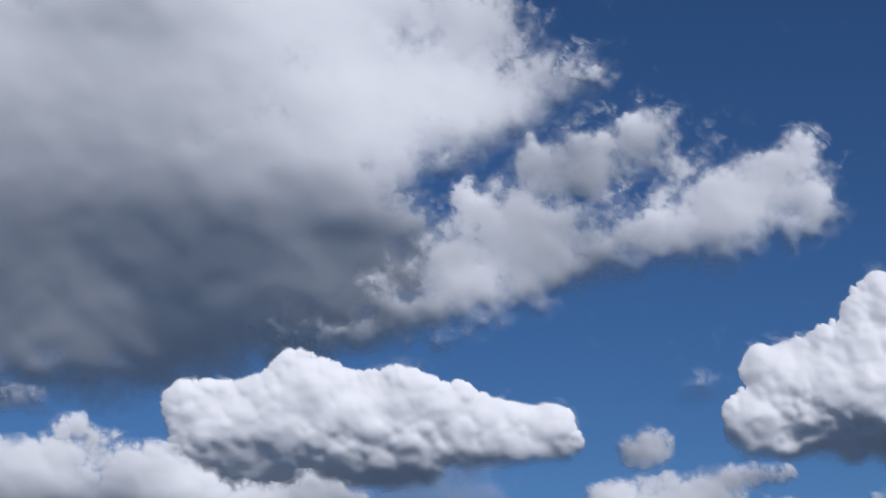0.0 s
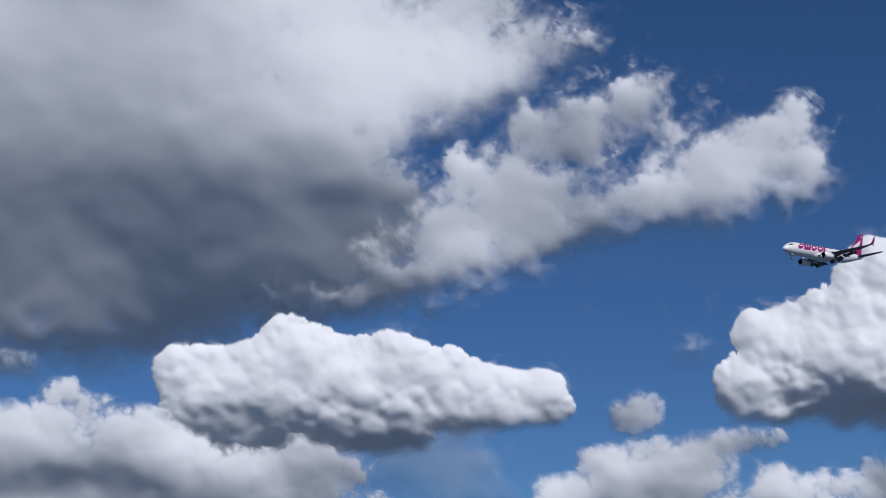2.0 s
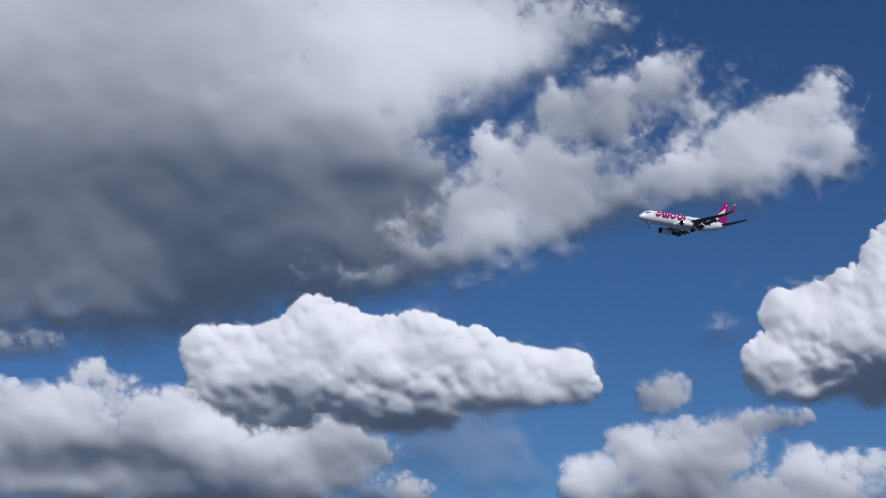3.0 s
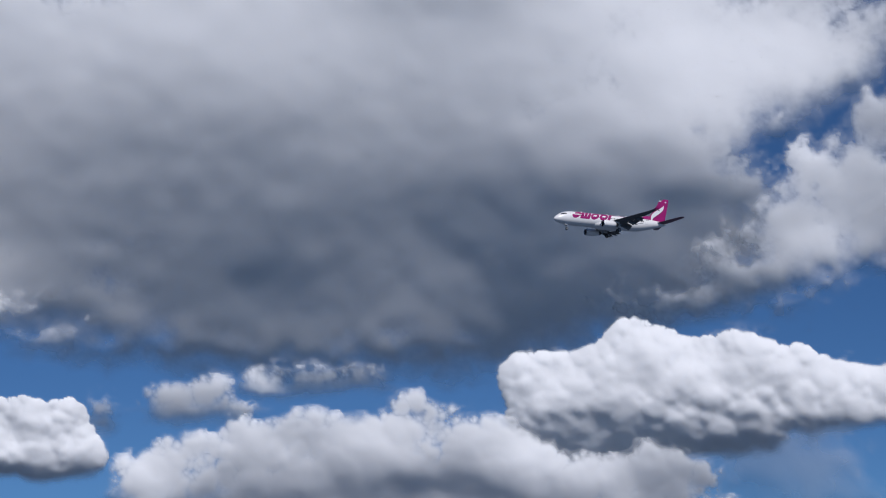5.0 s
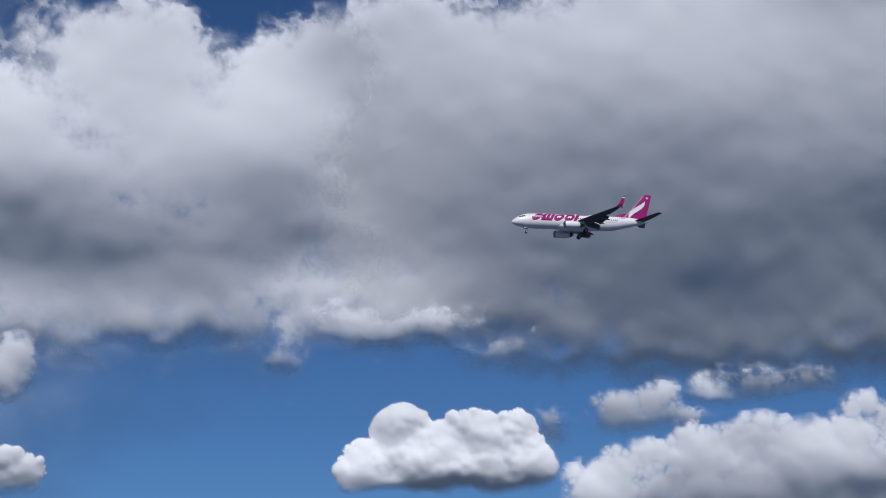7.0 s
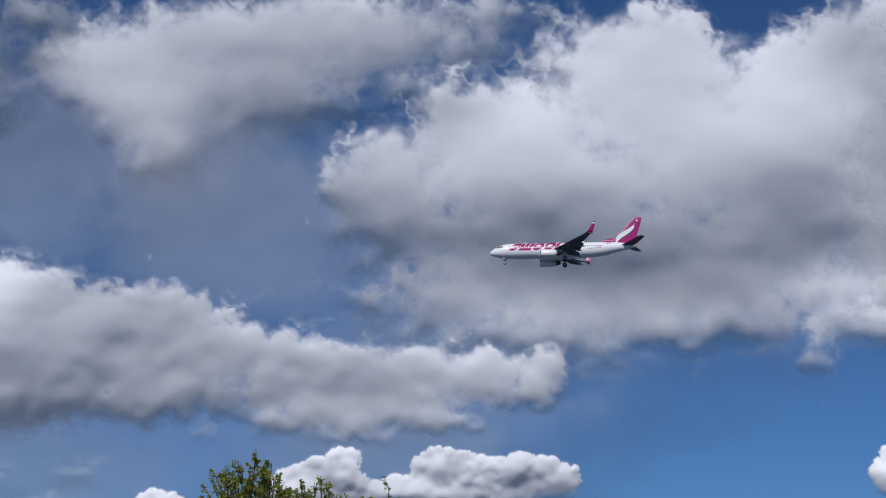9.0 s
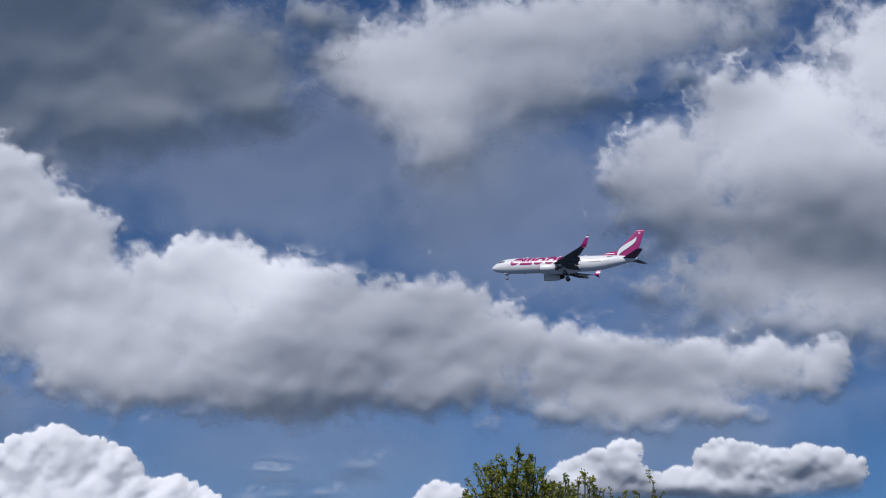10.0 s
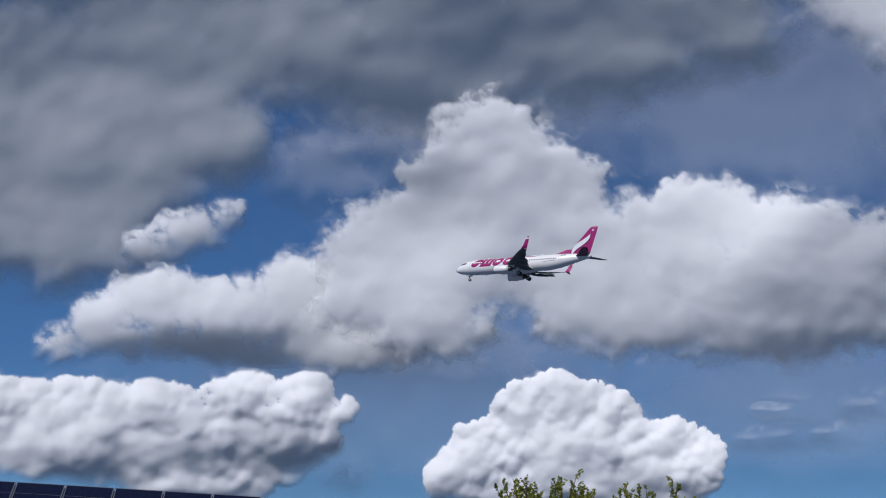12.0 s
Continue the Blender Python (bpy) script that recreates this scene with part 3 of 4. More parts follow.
FLAP_GREY = surface("grey_flap_skin", (0.08, 0.085, 0.09), (0.13, 0.135, 0.14), 1.4, 0.5)
BARE_METAL = surface("polished_lip_metal", (0.55, 0.56, 0.58), (0.66, 0.66, 0.68), 2.0, 0.22, 1.0)
DARK_METAL = surface("sooty_exhaust_metal", (0.05, 0.05, 0.05), (0.12, 0.11, 0.10), 3.0, 0.45, 0.9)
FAN_DARK = surface("dark_fan_titanium", (0.02, 0.02, 0.022), (0.05, 0.05, 0.055), 3.0, 0.4, 0.6)
STRUT = surface("grey_gear_strut", (0.30, 0.30, 0.31), (0.42, 0.42, 0.43), 4.0, 0.45, 0.3)
RUBBER = surface("black_tyre_rubber", (0.012, 0.012, 0.013), (0.03, 0.03, 0.03), 6.0, 0.8)
WINDOW_DARK = surface("dark_window_glass", (0.012, 0.014, 0.018), (0.03, 0.032, 0.038), 2.0, 0.12)
SEAM_GREY = surface("pale_grey_seam", (0.42, 0.42, 0.43), (0.52, 0.52, 0.53), 3.0, 0.5)
LETTER_GREY = surface("dark_grey_marking", (0.06, 0.06, 0.07), (0.10, 0.10, 0.11), 3.0, 0.5)


def mesh_of(bm, name, mat, smooth_faces=True):
    bmesh.ops.recalc_face_normals(bm, faces=bm.faces)
    me = bpy.data.meshes.new(name)
    bm.to_mesh(me)
    bm.free()
    for p in me.polygons:
        p.use_smooth = smooth_faces
    me.materials.append(mat)
    return me


def part(name, bm, mat, parent, label="", smooth_faces=True):
    ob = new(name, mesh_of(bm, name, mat, smooth_faces))
    ob.parent = parent
    return tagged(ob, label)


def loft(rings, close_ends=True):
    """Skin over rings of equal point counts."""
    bm = bmesh.new()
    rows = [[bm.verts.new(p) for p in ring] for ring in rings]
    n = len(rows[0])
    for a, b in zip(rows, rows[1:]):
        for i in range(n):
            bm.faces.new((a[i], a[(i + 1) % n], b[(i + 1) % n], b[i]))
    if close_ends:
        bm.faces.new(rows[0])
        bm.faces.new(rows[-1])
    return bm


# fuselage stations: distance behind the nose, half width, half height, centre height
BODY = [(0.0, 0.06, 0.06, 0.0), (0.15, 0.34, 0.32, 0.02), (0.5, 0.66, 0.62, 0.06), (1.0, 0.95, 0.92, 0.14), (1.7, 1.22, 1.24, 0.26),
        (2.4, 1.42, 1.50, 0.36), (3.2, 1.60, 1.72, 0.43), (4.3, 1.76, 1.89, 0.48), (5.8, 1.86, 1.98, 0.50), (7.5, 1.88, 2.0, 0.50),
        (25.5, 1.88, 2.0, 0.50), (27.5, 1.85, 1.92, 0.58), (29.5, 1.74, 1.74, 0.74), (31.5, 1.50, 1.46, 0.96), (33.5, 1.16, 1.14, 1.16),
        (35.5, 0.76, 0.80, 1.30), (36.8, 0.46, 0.50, 1.36), (37.5, 0.22, 0.24, 1.38)]


def body_at(x):
    for a, b in zip(BODY, BODY[1:]):
        if a[0] <= x <= b[0]:
            f = (x - a[0]) / (b[0] - a[0])
            return [a[i] + (b[i] - a[i]) * f for i in (1, 2, 3)]
    return list(BODY[-1][1:])


def skin(x, height, side, off=0.012):
    """A point on the fuselage skin: side -1 is port; height is measured round the skin, in metres above the widest line."""
    w, h, zc = body_at(x)
    ang = height / (0.5 * (w + h))
    return Vector((x, side * (w + off) * math.cos(ang), zc + (h + off) * math.sin(ang)))


def fuselage_mesh():
    rings = []
    for x, w, h, zc in BODY:
        rings.append([(x, w * math.cos(t), zc + h * math.sin(t)) for t in (2 * math.pi * i / 40 for i in range(40))])
    return loft(rings)


def skin_patch(outline_low, outline_high, x0, x1, side, steps=16, rows=5, off=0.016, slant=0.0):
    """A marking laid on the skin between two height curves over 0..1."""
    bm = bmesh.new()
    grid = []
    for i in range(steps + 1):
        u = i / steps
        lo, hi = outline_low(u), outline_high(u)
        col = []
        for j in range(rows + 1):
            s = lo + (hi - lo) * j / rows
            col.append(bm.verts.new(skin(x0 + (x1 - x0) * u + slant * s, s, side, off)))
        grid.append(col)
    for a, b in zip(grid, grid[1:]):
        for j in range(rows):
            if (a[j].co - a[j + 1].co).length + (b[j].co - b[j + 1].co).length > 1e-5:
                bm.faces.new((a[j], b[j], b[j + 1], a[j + 1]))
    bmesh.ops.remove_doubles(bm, verts=bm.verts, dist=1e-5)
    return bm


def airfoil(x_le, chord, y, z, thick, camber=0.0, tilt=0.0, vertical=False):
    """A wing section, closed, 22 points round."""
    pts = []
    for i in range(22):
        t = 2 * math.pi * i / 22
        c = 0.5 - 0.5 * math.cos(t)
        half = thick * chord * 2.2 * (0.2969 * math.sqrt(c) - 0.126 * c - 0.3516 * c * c + 0.2843 * c ** 3 - 0.1015 * c ** 4)
        dz = (half if t < math.pi else -half) + camber * chord * math.sin(math.pi * c) - tilt * c * chord
        pts.append((x_le + c * chord, y + dz, z) if vertical else (x_le + c * chord, y, z + dz))
    return pts


def box(bm, x0, x1, y0, y1, z0, z1, bevel=0.0):
    r = bmesh.ops.create_cube(bm, size=1, matrix=Matrix.Translation(((x0 + x1) / 2, (y0 + y1) / 2, (z0 + z1) / 2)) @ Matrix.Diagonal((x1 - x0, y1 - y0, z1 - z0, 1)))
    if bevel:
        edges = {e for v in r["verts"] for e in v.link_edges}
        bmesh.ops.bevel(bm, geom=list(edges), offset=bevel, segments=2, affect="EDGES")
    return bm


def rod(p, q, r, segments=12, r2=None):
    p, q = Vector(p), Vector(q)
    bm = bmesh.new()
    turn = (q - p).to_track_quat("Z", "Y").to_matrix().to_4x4()
    bmesh.ops.create_cone(bm, cap_ends=True, segments=segments, radius1=r, radius2=r if r2 is None else r2, depth=(q - p).length,
                          matrix=Matrix.Translation((p + q) / 2) @ turn)
    return bm


def lathe(profile, x0, y0, z0, segments=32):
    """Profile of (x, radius) turned about an axis along x."""
    bm = bmesh.new()
    rows = [[bm.verts.new((x0 + x, y0 + r * math.cos(2 * math.pi * i / segments), z0 + r * math.sin(2 * math.pi * i / segments))) for i in range(segments)] for x, r in profile]
    for a, b in zip(rows, rows[1:]):
        for i in range(segments):
            j = (i + 1) % segments
            bm.faces.new((a[i], a[j], b[j], b[i]))
    return bm


def wheel(parent, x, y, z, r, width):
    prof_t = [(-0.30, 0.62), (-0.48, 0.72), (-0.5, 0.86), (-0.36, 0.97), (0, 1.0), (0.36, 0.97), (0.5, 0.86), (0.48, 0.72), (0.30, 0.62)]

    def turned(profile):
        b = bmesh.new()
        rows = [[b.verts.new((x + rr * r * math.cos(2 * math.pi * i / 24), y + w * width, z + rr * r * math.sin(2 * math.pi * i / 24))) for i in range(24)] for w, rr in profile]
        for p, q in zip(rows, rows[1:]):
            for i in range(24):
                b.faces.new((p[i], p[(i + 1) % 24], q[(i + 1) % 24], q[i]))
        return b, rows

    tyre, _ = turned(prof_t)
    w = part("wheel", tyre, RUBBER, parent, "black rubber tyre")
    hub, rows = turned([(-0.34, 0.05), (-0.42, 0.4), (-0.3, 0.64), (0.3, 0.64), (0.42, 0.4), (0.34, 0.05)])
    hub.faces.new(rows[0])
    hub.faces.new(rows[-1])
    part("rim", hub, STRUT, w, "grey metal wheel hub")
    return w


def wing(parent, side):
    """side -1 is port. Swept wing with its winglet, flaps, fairings and engine."""
    def sec(y, x, chord, z, th, tilt=0.0):
        return airfoil(x, chord, side * y, z, th, 0.012, tilt)

    def fit_span(bm):
        for v in bm.verts:
            out = max(0.0, abs(v.co.y) - 1.9)
            v.co.y = side * (abs(v.co.y) - 0.22 * out)
            v.co.x += 0.6 + 0.02 * out
        return bm
    rings = [sec(0.6, 12.6, 8.6, -0.95, 0.13, 0.02), sec(1.9, 13.5, 7.6, -0.86, 0.13, 0.02), sec(5.6, 16.1, 4.75, -0.42, 0.12, 0.015),
             sec(10.5, 19.4, 3.25, 0.22, 0.11, 0.01), sec(15.0, 22.4, 2.0, 0.86, 0.10), sec(16.4, 23.35, 1.6, 1.1, 0.09)]
    w = part("wing", fit_span(loft(rings)), WING_GREY, parent, "grey swept wing with dark underside")
    # blended winglet: upper blade and small lower blade
    curve = [(16.4, 23.35, 1.6, 1.1), (16.75, 23.65, 1.5, 1.25), (17.0, 24.0, 1.35, 1.6), (17.15, 24.4, 1.15, 2.2), (17.28, 24.85, 0.9, 3.0), (17.40, 25.25, 0.6, 3.6), (17.46, 25.5, 0.32, 3.95)]
    blades = []
    for i, (y, x, c, z) in enumerate(curve):
        lean = min(1.0, i / 2.5)
        pts = airfoil(x, c, 0, 0, 0.075)
        blades.append([(px, side * (y - lean * pz), z + (1 - lean) * pz) for px, _, pz in pts])
    wl = part("winglet", fit_span(loft(blades)), PAINT_MAGENTA, w, "magenta upswept winglet")
    low = [[(px, side * (y + 0.5 * pz), z + 0.5 * pz) for px, _, pz in airfoil(x, c, 0, 0, 0.08)] for y, x, c, z in
           [(16.7, 23.9, 1.1, 1.2), (16.85, 24.3, 0.85, 1.0), (17.05, 24.75, 0.5, 0.72), (17.15, 25.05, 0.2, 0.55)]]
    part("lower_winglet", fit_span(loft(low)), PAINT_MAROON, w, "small dark downward winglet")
    tipstrip = [[(px, side * (y - pz * 1.15), z) for px, _, pz in airfoil(x, c, 0, 0, 0.10)] for y, x, c, z in [(17.41, 25.27, 0.58, 3.66), (17.47, 25.5, 0.33, 3.98)]]
    part("winglet_cap", fit_span(loft(tipstrip)), LETTER_GREY, w, "dark winglet tip")
    band = [[(px, side * (y - pz * 1.15), z) for px, _, pz in airfoil(x, c, 0, 0, 0.10)] for y, x, c, z in [(17.33, 25.0, 0.8, 3.24), (17.40, 25.25, 0.61, 3.6)]]
    part("winglet_band", fit_span(loft(band)), PAINT_FEATHER, w, "white winglet band")
    # extended flaps, inner and outer, in two slats each
    for y0, xa, ca, za, y1, xb, cb, zb in ((2.0, 20.7, 1.6, -1.25, 5.4, 20.5, 1.35, -0.78), (5.9, 20.5, 1.3, -0.72, 11.0, 22.1, 0.9, -0.02)):
        part("flap", fit_span(loft([airfoil(xa, ca, side * y0, za, 0.13, 0.03, 0.32), airfoil(xb, cb, side * y1, zb, 0.13, 0.03, 0.32)])), FLAP_GREY, w, "lowered grey wing flap")
        part("flap", fit_span(loft([airfoil(xa + ca * 0.9, ca * 0.35, side * y0, za - ca * 0.3, 0.12, 0.03, 0.5), airfoil(xb + cb * 0.9, cb * 0.35, side * y1, zb - cb * 0.3, 0.12, 0.03, 0.5)])), FLAP_GREY, w, "lowered grey wing flap")
    part("aileron", fit_span(loft([airfoil(22.35, 0.75, side * 11.3, 0.25, 0.1, 0, 0.1), airfoil(23.85, 0.55, side * 15.2, 0.83, 0.1, 0, 0.1)])), FLAP_GREY, w)
    # slat along the leading edge
    part("slat", fit_span(loft([airfoil(15.85, 0.8, side * 5.9, -0.52, 0.22, 0.05, -0.35), airfoil(22.6, 0.45, side * 15.6, 0.84, 0.22, 0.05, -0.35)])), FLAP_GREY, w, "extended leading edge slat")
    for y, x, z, ln in ((4.0, 18.6, -1.15, 4.0), (7.6, 19.3, -0.68, 3.6), (10.3, 20.4, -0.3, 3.2)):
        prof = [(0, 0.04), (0.3, 0.15), (1.0, 0.26), (0.55 * ln, 0.28), (0.85 * ln, 0.16), (ln, 0.03)]
        bm = lathe(prof, 0, 0, 0, 14)
        bmesh.ops.transform(bm, matrix=Matrix.Translation((x, side * y, z)) @ Matrix.Rotation(radians(13), 4, "Y") @ Matrix.Diagonal((1, 0.7, 1.2, 1)), verts=bm.verts)
        part("flap_fairing", fit_span(bm), FLAP_GREY, w, "canoe-shaped flap track fairing")
    return w


def engine(parent, side):
    x, y, z = 13.0, side * 4.5, -1.55
    outer = lathe([(0.12, 0.90), (0.55, 1.0), (1.3, 1.06), (2.2, 1.05), (3.2, 0.96), (4.1, 0.82), (4.12, 0.74), (3.6, 0.72)], x, y, z)
    for v in outer.verts:
        if v.co.z < z - 0.55:
            v.co.z = z - 0.55 + (v.co.z - z + 0.55) * 0.8
    e = part("engine", outer, PAINT_WHITE, parent, "white engine nacelle")
    part("intake_lip", lathe([(0.5, 0.74), (0.1, 0.78), (-0.04, 0.84), (0.0, 0.92), (0.16, 0.96)], x, y, z), BARE_METAL, e, "polished metal intake lip")
    part("intake_duct", lathe([(0.5, 0.74), (0.9, 0.75), (1.1, 0.76)], x, y, z), FAN_DARK, e, "dark intake duct")
    fan = bmesh.new()
    for i in range(24):
        t = 2 * math.pi * i / 24
        a, b = Vector((0, math.cos(t), math.sin(t))), Vector((0.14, math.cos(t + 0.2), math.sin(t + 0.2)))
        c = Vector((x + 0.95, y, z))
        fan.faces.new([fan.verts.new(c + p) for p in (a * 0.2, a * 0.75, b * 0.75 + Vector((0.02, 0, 0)), b * 0.2)])
    part("fan", fan, FAN_DARK, e, "dark metal fan blades")
    part("spinner", lathe([(0.62, 0.01), (0.75, 0.12), (0.95, 0.22), (1.12, 0.24)], x, y, z, 20), FAN_DARK, e)
    part("exhaust_nozzle", lathe([(3.6, 0.66), (4.3, 0.60), (5.0, 0.46), (5.02, 0.40), (4.4, 0.44)], x, y, z), DARK_METAL, e, "sooty metal exhaust nozzle")
    part("exhaust_cone", lathe([(4.4, 0.36), (5.0, 0.28), (5.6, 0.06), (5.64, 0.01)], x, y, z, 20), DARK_METAL, e)
    bm = bmesh.new()
    box(bm, 14.2, 18.6, y - 0.16, y + 0.16, -1.2, -0.55, 0.07)
    part("pylon", bm, PAINT_WHITE, e)


def gear(parent, name, x, y, top, axle, radius, width, spread, door):
    g = part(name, rod((x - 0.1, y, top), (x, y, axle + 0.1), 0.13, r2=0.10), STRUT, parent, "lowered grey landing gear leg")
    part("axle", rod((x, y - spread, axle), (x, y + spread, axle), 0.09), STRUT, g)
    part("brace", rod((x - 0.95, y * 0.8, top + 0.1), (x - 0.03, y, axle + 0.9), 0.06), STRUT, g)
    part("torque_link", rod((x + 0.12, y, axle + 1.0), (x + 0.28, y, axle + 0.5), 0.045), STRUT, g)
    for s in (-1, 1):
        wheel(g, x, y + s * spread, axle, radius, width)
    for dy in door:
        bm = bmesh.new()
        box(bm, x - 0.75, x + 0.55, y + dy - 0.025, y + dy + 0.025, axle + 0.95, top - 0.05, 0.02)
        part("gear_door", bm, PAINT_WHITE, g, "open white gear door")


def airliner():
    plane = new("airliner")
    body = part("fuselage", fuselage_mesh(), PAINT_WHITE, plane, "glossy white fuselage")
    belly = lathe([(10.8, 0.05), (11.6, 0.7), (13.0, 1.15), (15.0, 1.35), (20.0, 1.35), (22.0, 1.1), (23.6, 0.6), (24.6, 0.05)], 0, 0, -0.55, 28)
    for v in belly.verts:
        v.co.y *= 1.38
        v.co.z = -0.55 + (v.co.z + 0.55) * 0.96
    part("belly_fairing", belly, PAINT_WHITE, body)
    # cockpit panes
    for side in (-1, 1):
        for x0, x1, lo, hi in ((1.62, 2.12, 0.78, 1.26), (2.18, 2.72, 0.74, 1.28), (2.78, 3.22, 0.76, 1.2)):
            part("cockpit_window", skin_patch(lambda u: lo, lambda u: hi, x0, x1, side, 4, 3, slant=0.25), WINDOW_DARK, body, "dark cockpit pane")
    # cabin windows
    pane = mesh_of(skin_patch(lambda u: 0.38 + 0.1 * abs(2 * u - 1) ** 3, lambda u: 0.74 - 0.1 * abs(2 * u - 1) ** 3, 20.0, 20.27, -1, 6, 2), "window", WINDOW_DARK)
    pane_r = mesh_of(skin_patch(lambda u: 0.38 + 0.1 * abs(2 * u - 1) ** 3, lambda u: 0.74 - 0.1 * abs(2 * u - 1) ** 3, 20.0, 20.27, 1, 6, 2), "window", WINDOW_DARK)
    for i in range(44):
        dx = -13.4 + i * 0.508
        if 20 + dx > 28.6:
            continue
        for me in (pane, pane_r):
            ob = new("window", me)
            ob.location.x = dx
            ob.parent = body
    # doors and small dark markings
    for side in (-1, 1):
        for x, wd, lo, hi in ((4.5, 0.86, -0.35, 1.45), (29.4, 0.76, -0.3, 1.4)):
            for a, b, c, d in ((x, x + 0.04, lo, hi), (x + wd, x + wd + 0.04, lo, hi), (x, x + wd, hi, hi + 0.04), (x, x + wd, lo - 0.04, lo)):
                part("door_seam", skin_patch(lambda u: c, lambda u: d, a, b, side, 3, 4), SEAM_GREY, body)
        part("marking_bar", skin_patch(lambda u: -0.12, lambda u: -0.02, 25.2, 28.6, side, 8, 1), LETTER_GREY, body, "dark grey bar marking")
        part("marking_bar", skin_patch(lambda u: 1.0, lambda u: 1.3, 29.9, 31.2, side, 4, 1), LETTER_GREY, body, "dark grey bar marking")
        # magenta brand shapes along the forward fuselage: slanted bars, rings and a trailing swoosh
        def mark(x0, x1, lo, hi):
            part("brand_shape", skin_patch(lambda u: lo(u) - 0.35, lambda u: hi(u) - 0.35, 4.7 + (x0 - 6.0) * 1.12, 4.7 + (x1 - 6.0) * 1.12, side, 18, 6, off=0.02, slant=0.62), PAINT_MAGENTA, body, "magenta painted shape")
        oval = lambda u: math.sqrt(max(0.0, 1 - (2 * u - 1) ** 2))
        mark(6.0, 8.3, lambda u: 1.25 - 1.2 * oval(u), lambda u: 1.25 - 0.2 * oval(u))
        mark(6.5, 8.6, lambda u: 1.25 + 0.15 * oval(u), lambda u: 1.25 + 1.2 * oval(u))
        for x in (8.55, 9.55, 10.55):
            mark(x, x + 0.78, lambda u: 0.05, lambda u: 2.45)
        mark(8.7, 11.0, lambda u: 0.05, lambda u: 0.8)
        for x in (11.4, 14.0):
            mark(x, x + 2.4, lambda u: 1.25 - 1.2 * oval(u), lambda u: 1.25 - 1.2 * oval(u) * (0.3 if 0.3 < u < 0.7 else 0.0))
            mark(x, x + 2.4, lambda u: 1.25 + 1.2 * oval(u) * (0.3 if 0.3 < u < 0.7 else 0.0), lambda u: 1.25 + 1.2 * oval(u))
        mark(16.5, 17.3, lambda u: -0.2, lambda u: 2.2)
        mark(12.6, 21.4, lambda u: 2.0 + 0.3 * math.sin(u * 3.1), lambda u: 2.1 + 1.0 * math.sin(u * 3.1))
    for x in (9.0, 17.5, 24.0):
        bm = bmesh.new()
        box(bm, x, x + 0.45, -0.03, 0.03, 2.45, 2.82, 0.02)
        part("antenna", bm, PAINT_WHITE, body)
    for x in (8.5, 13.0):
        bm = bmesh.new()
        box(bm, x, x + 0.4, -0.03, 0.03, -1.8, -1.44, 0.02)
        part("antenna", bm, PAINT_WHITE, body)
    part("satellite_dome", lathe([(20.6, 0.02), (21.0, 0.22), (21.6, 0.3), (22.4, 0.22), (23.0, 0.02)], 0, 0, 2.42, 18), PAINT_WHITE, body)
    part("exhaust_pipe", lathe([(37.35, 0.2), (37.7, 0.16), (37.72, 0.1), (37.4, 0.1)], 0, 0, 1.38, 16), DARK_METAL, body, "dark metal tail pipe")
    for side in (-1, 1):
        wing(plane, side)
        engine(plane, side)
        st = loft([airfoil(33.2, 4.0, side * 0.5, 1.38, 0.10), airfoil(34.0, 3.4, side * 1.2, 1.5, 0.10), airfoil(37.9, 1.35, side * 6.9, 1.95, 0.09), airfoil(38.3, 0.9, side * 7.15, 1.98, 0.08)])
        s = part("tailplane", st, PAINT_MAROON, plane, "dark maroon tailplane")
        part("elevator", loft([airfoil(36.95, 0.75, side * 1.6, 1.56, 0.12, 0, 0.05), airfoil(38.95, 0.5, side * 6.7, 1.92, 0.12, 0, 0.05)]), PAINT_MAROON, s)
    # fin
    fin = loft([airfoil(30.6, 6.6, 0, 1.9, 0.09, vertical=True), airfoil(31.2, 6.2, 0, 2.6, 0.09, vertical=True), airfoil(34.4, 4.0, 0, 5.8, 0.085, vertical=True), airfoil(37.0, 2.25, 0, 8.65, 0.08, vertical=True), airfoil(37.5, 1.75, 0, 9.05, 0.06, vertical=True)])
    f = part("fin", fin, PAINT_MAGENTA, plane, "magenta tail fin with a white feather shape")
    part("dorsal_fillet", loft([airfoil(26.4, 5.6, 0, 2.3, 0.035, vertical=True), airfoil(28.6, 4.0, 0, 2.75, 0.035, vertical=True), airfoil(31.0, 2.2, 0, 3.5, 0.03, vertical=True)]), PAINT_MAGENTA, f)
    for side in (-1, 1):
        # white feather: a leaf that bends up along the fin
        bm = bmesh.new()
        cols = []
        for i in range(21):
            u = i / 20
            cx = 32.5 + 4.9 * (u - 0.11 * math.sin(2 * math.pi * u))
            cz = 2.3 + 5.1 * u
            half = (0.18 * (1 - u) + 0.38 * math.sin(math.pi * u) ** 0.9) * min(1.0, 6 * (1 - u))
            yy = side * (0.34 - 0.15 * (cz - 2.5) / 6.5)
            cols.append((bm.verts.new((cx + 0.75 * half, yy, cz - half)), bm.verts.new((cx - 0.75 * half, yy, cz + half))))
        for a, b in zip(cols, cols[1:]):
            bm.faces.new((a[0], b[0], b[1], a[1]))
        part("feather_marking", bm, PAINT_FEATHER, f, "white feather-shaped marking")
        bm = bmesh.new()
        for dx, dz in ((0.30, 0.10), (0.10, 0.30)):
            bm.faces.new([bm.verts.new((38.0 + sx * dx, side * (0.205 + 0.01 * dx), 8.1 + sz * dz)) for sx, sz in ((-1, -1), (1, -1), (1, 1), (-1, 1))])
        part("cross_marking", bm, PAINT_FEATHER, f, "small white marking")
    gear(plane, "nose_gear", 3.95, 0.0, -1.2, -2.62, 0.36, 0.22, 0.2, (-0.42, 0.42))
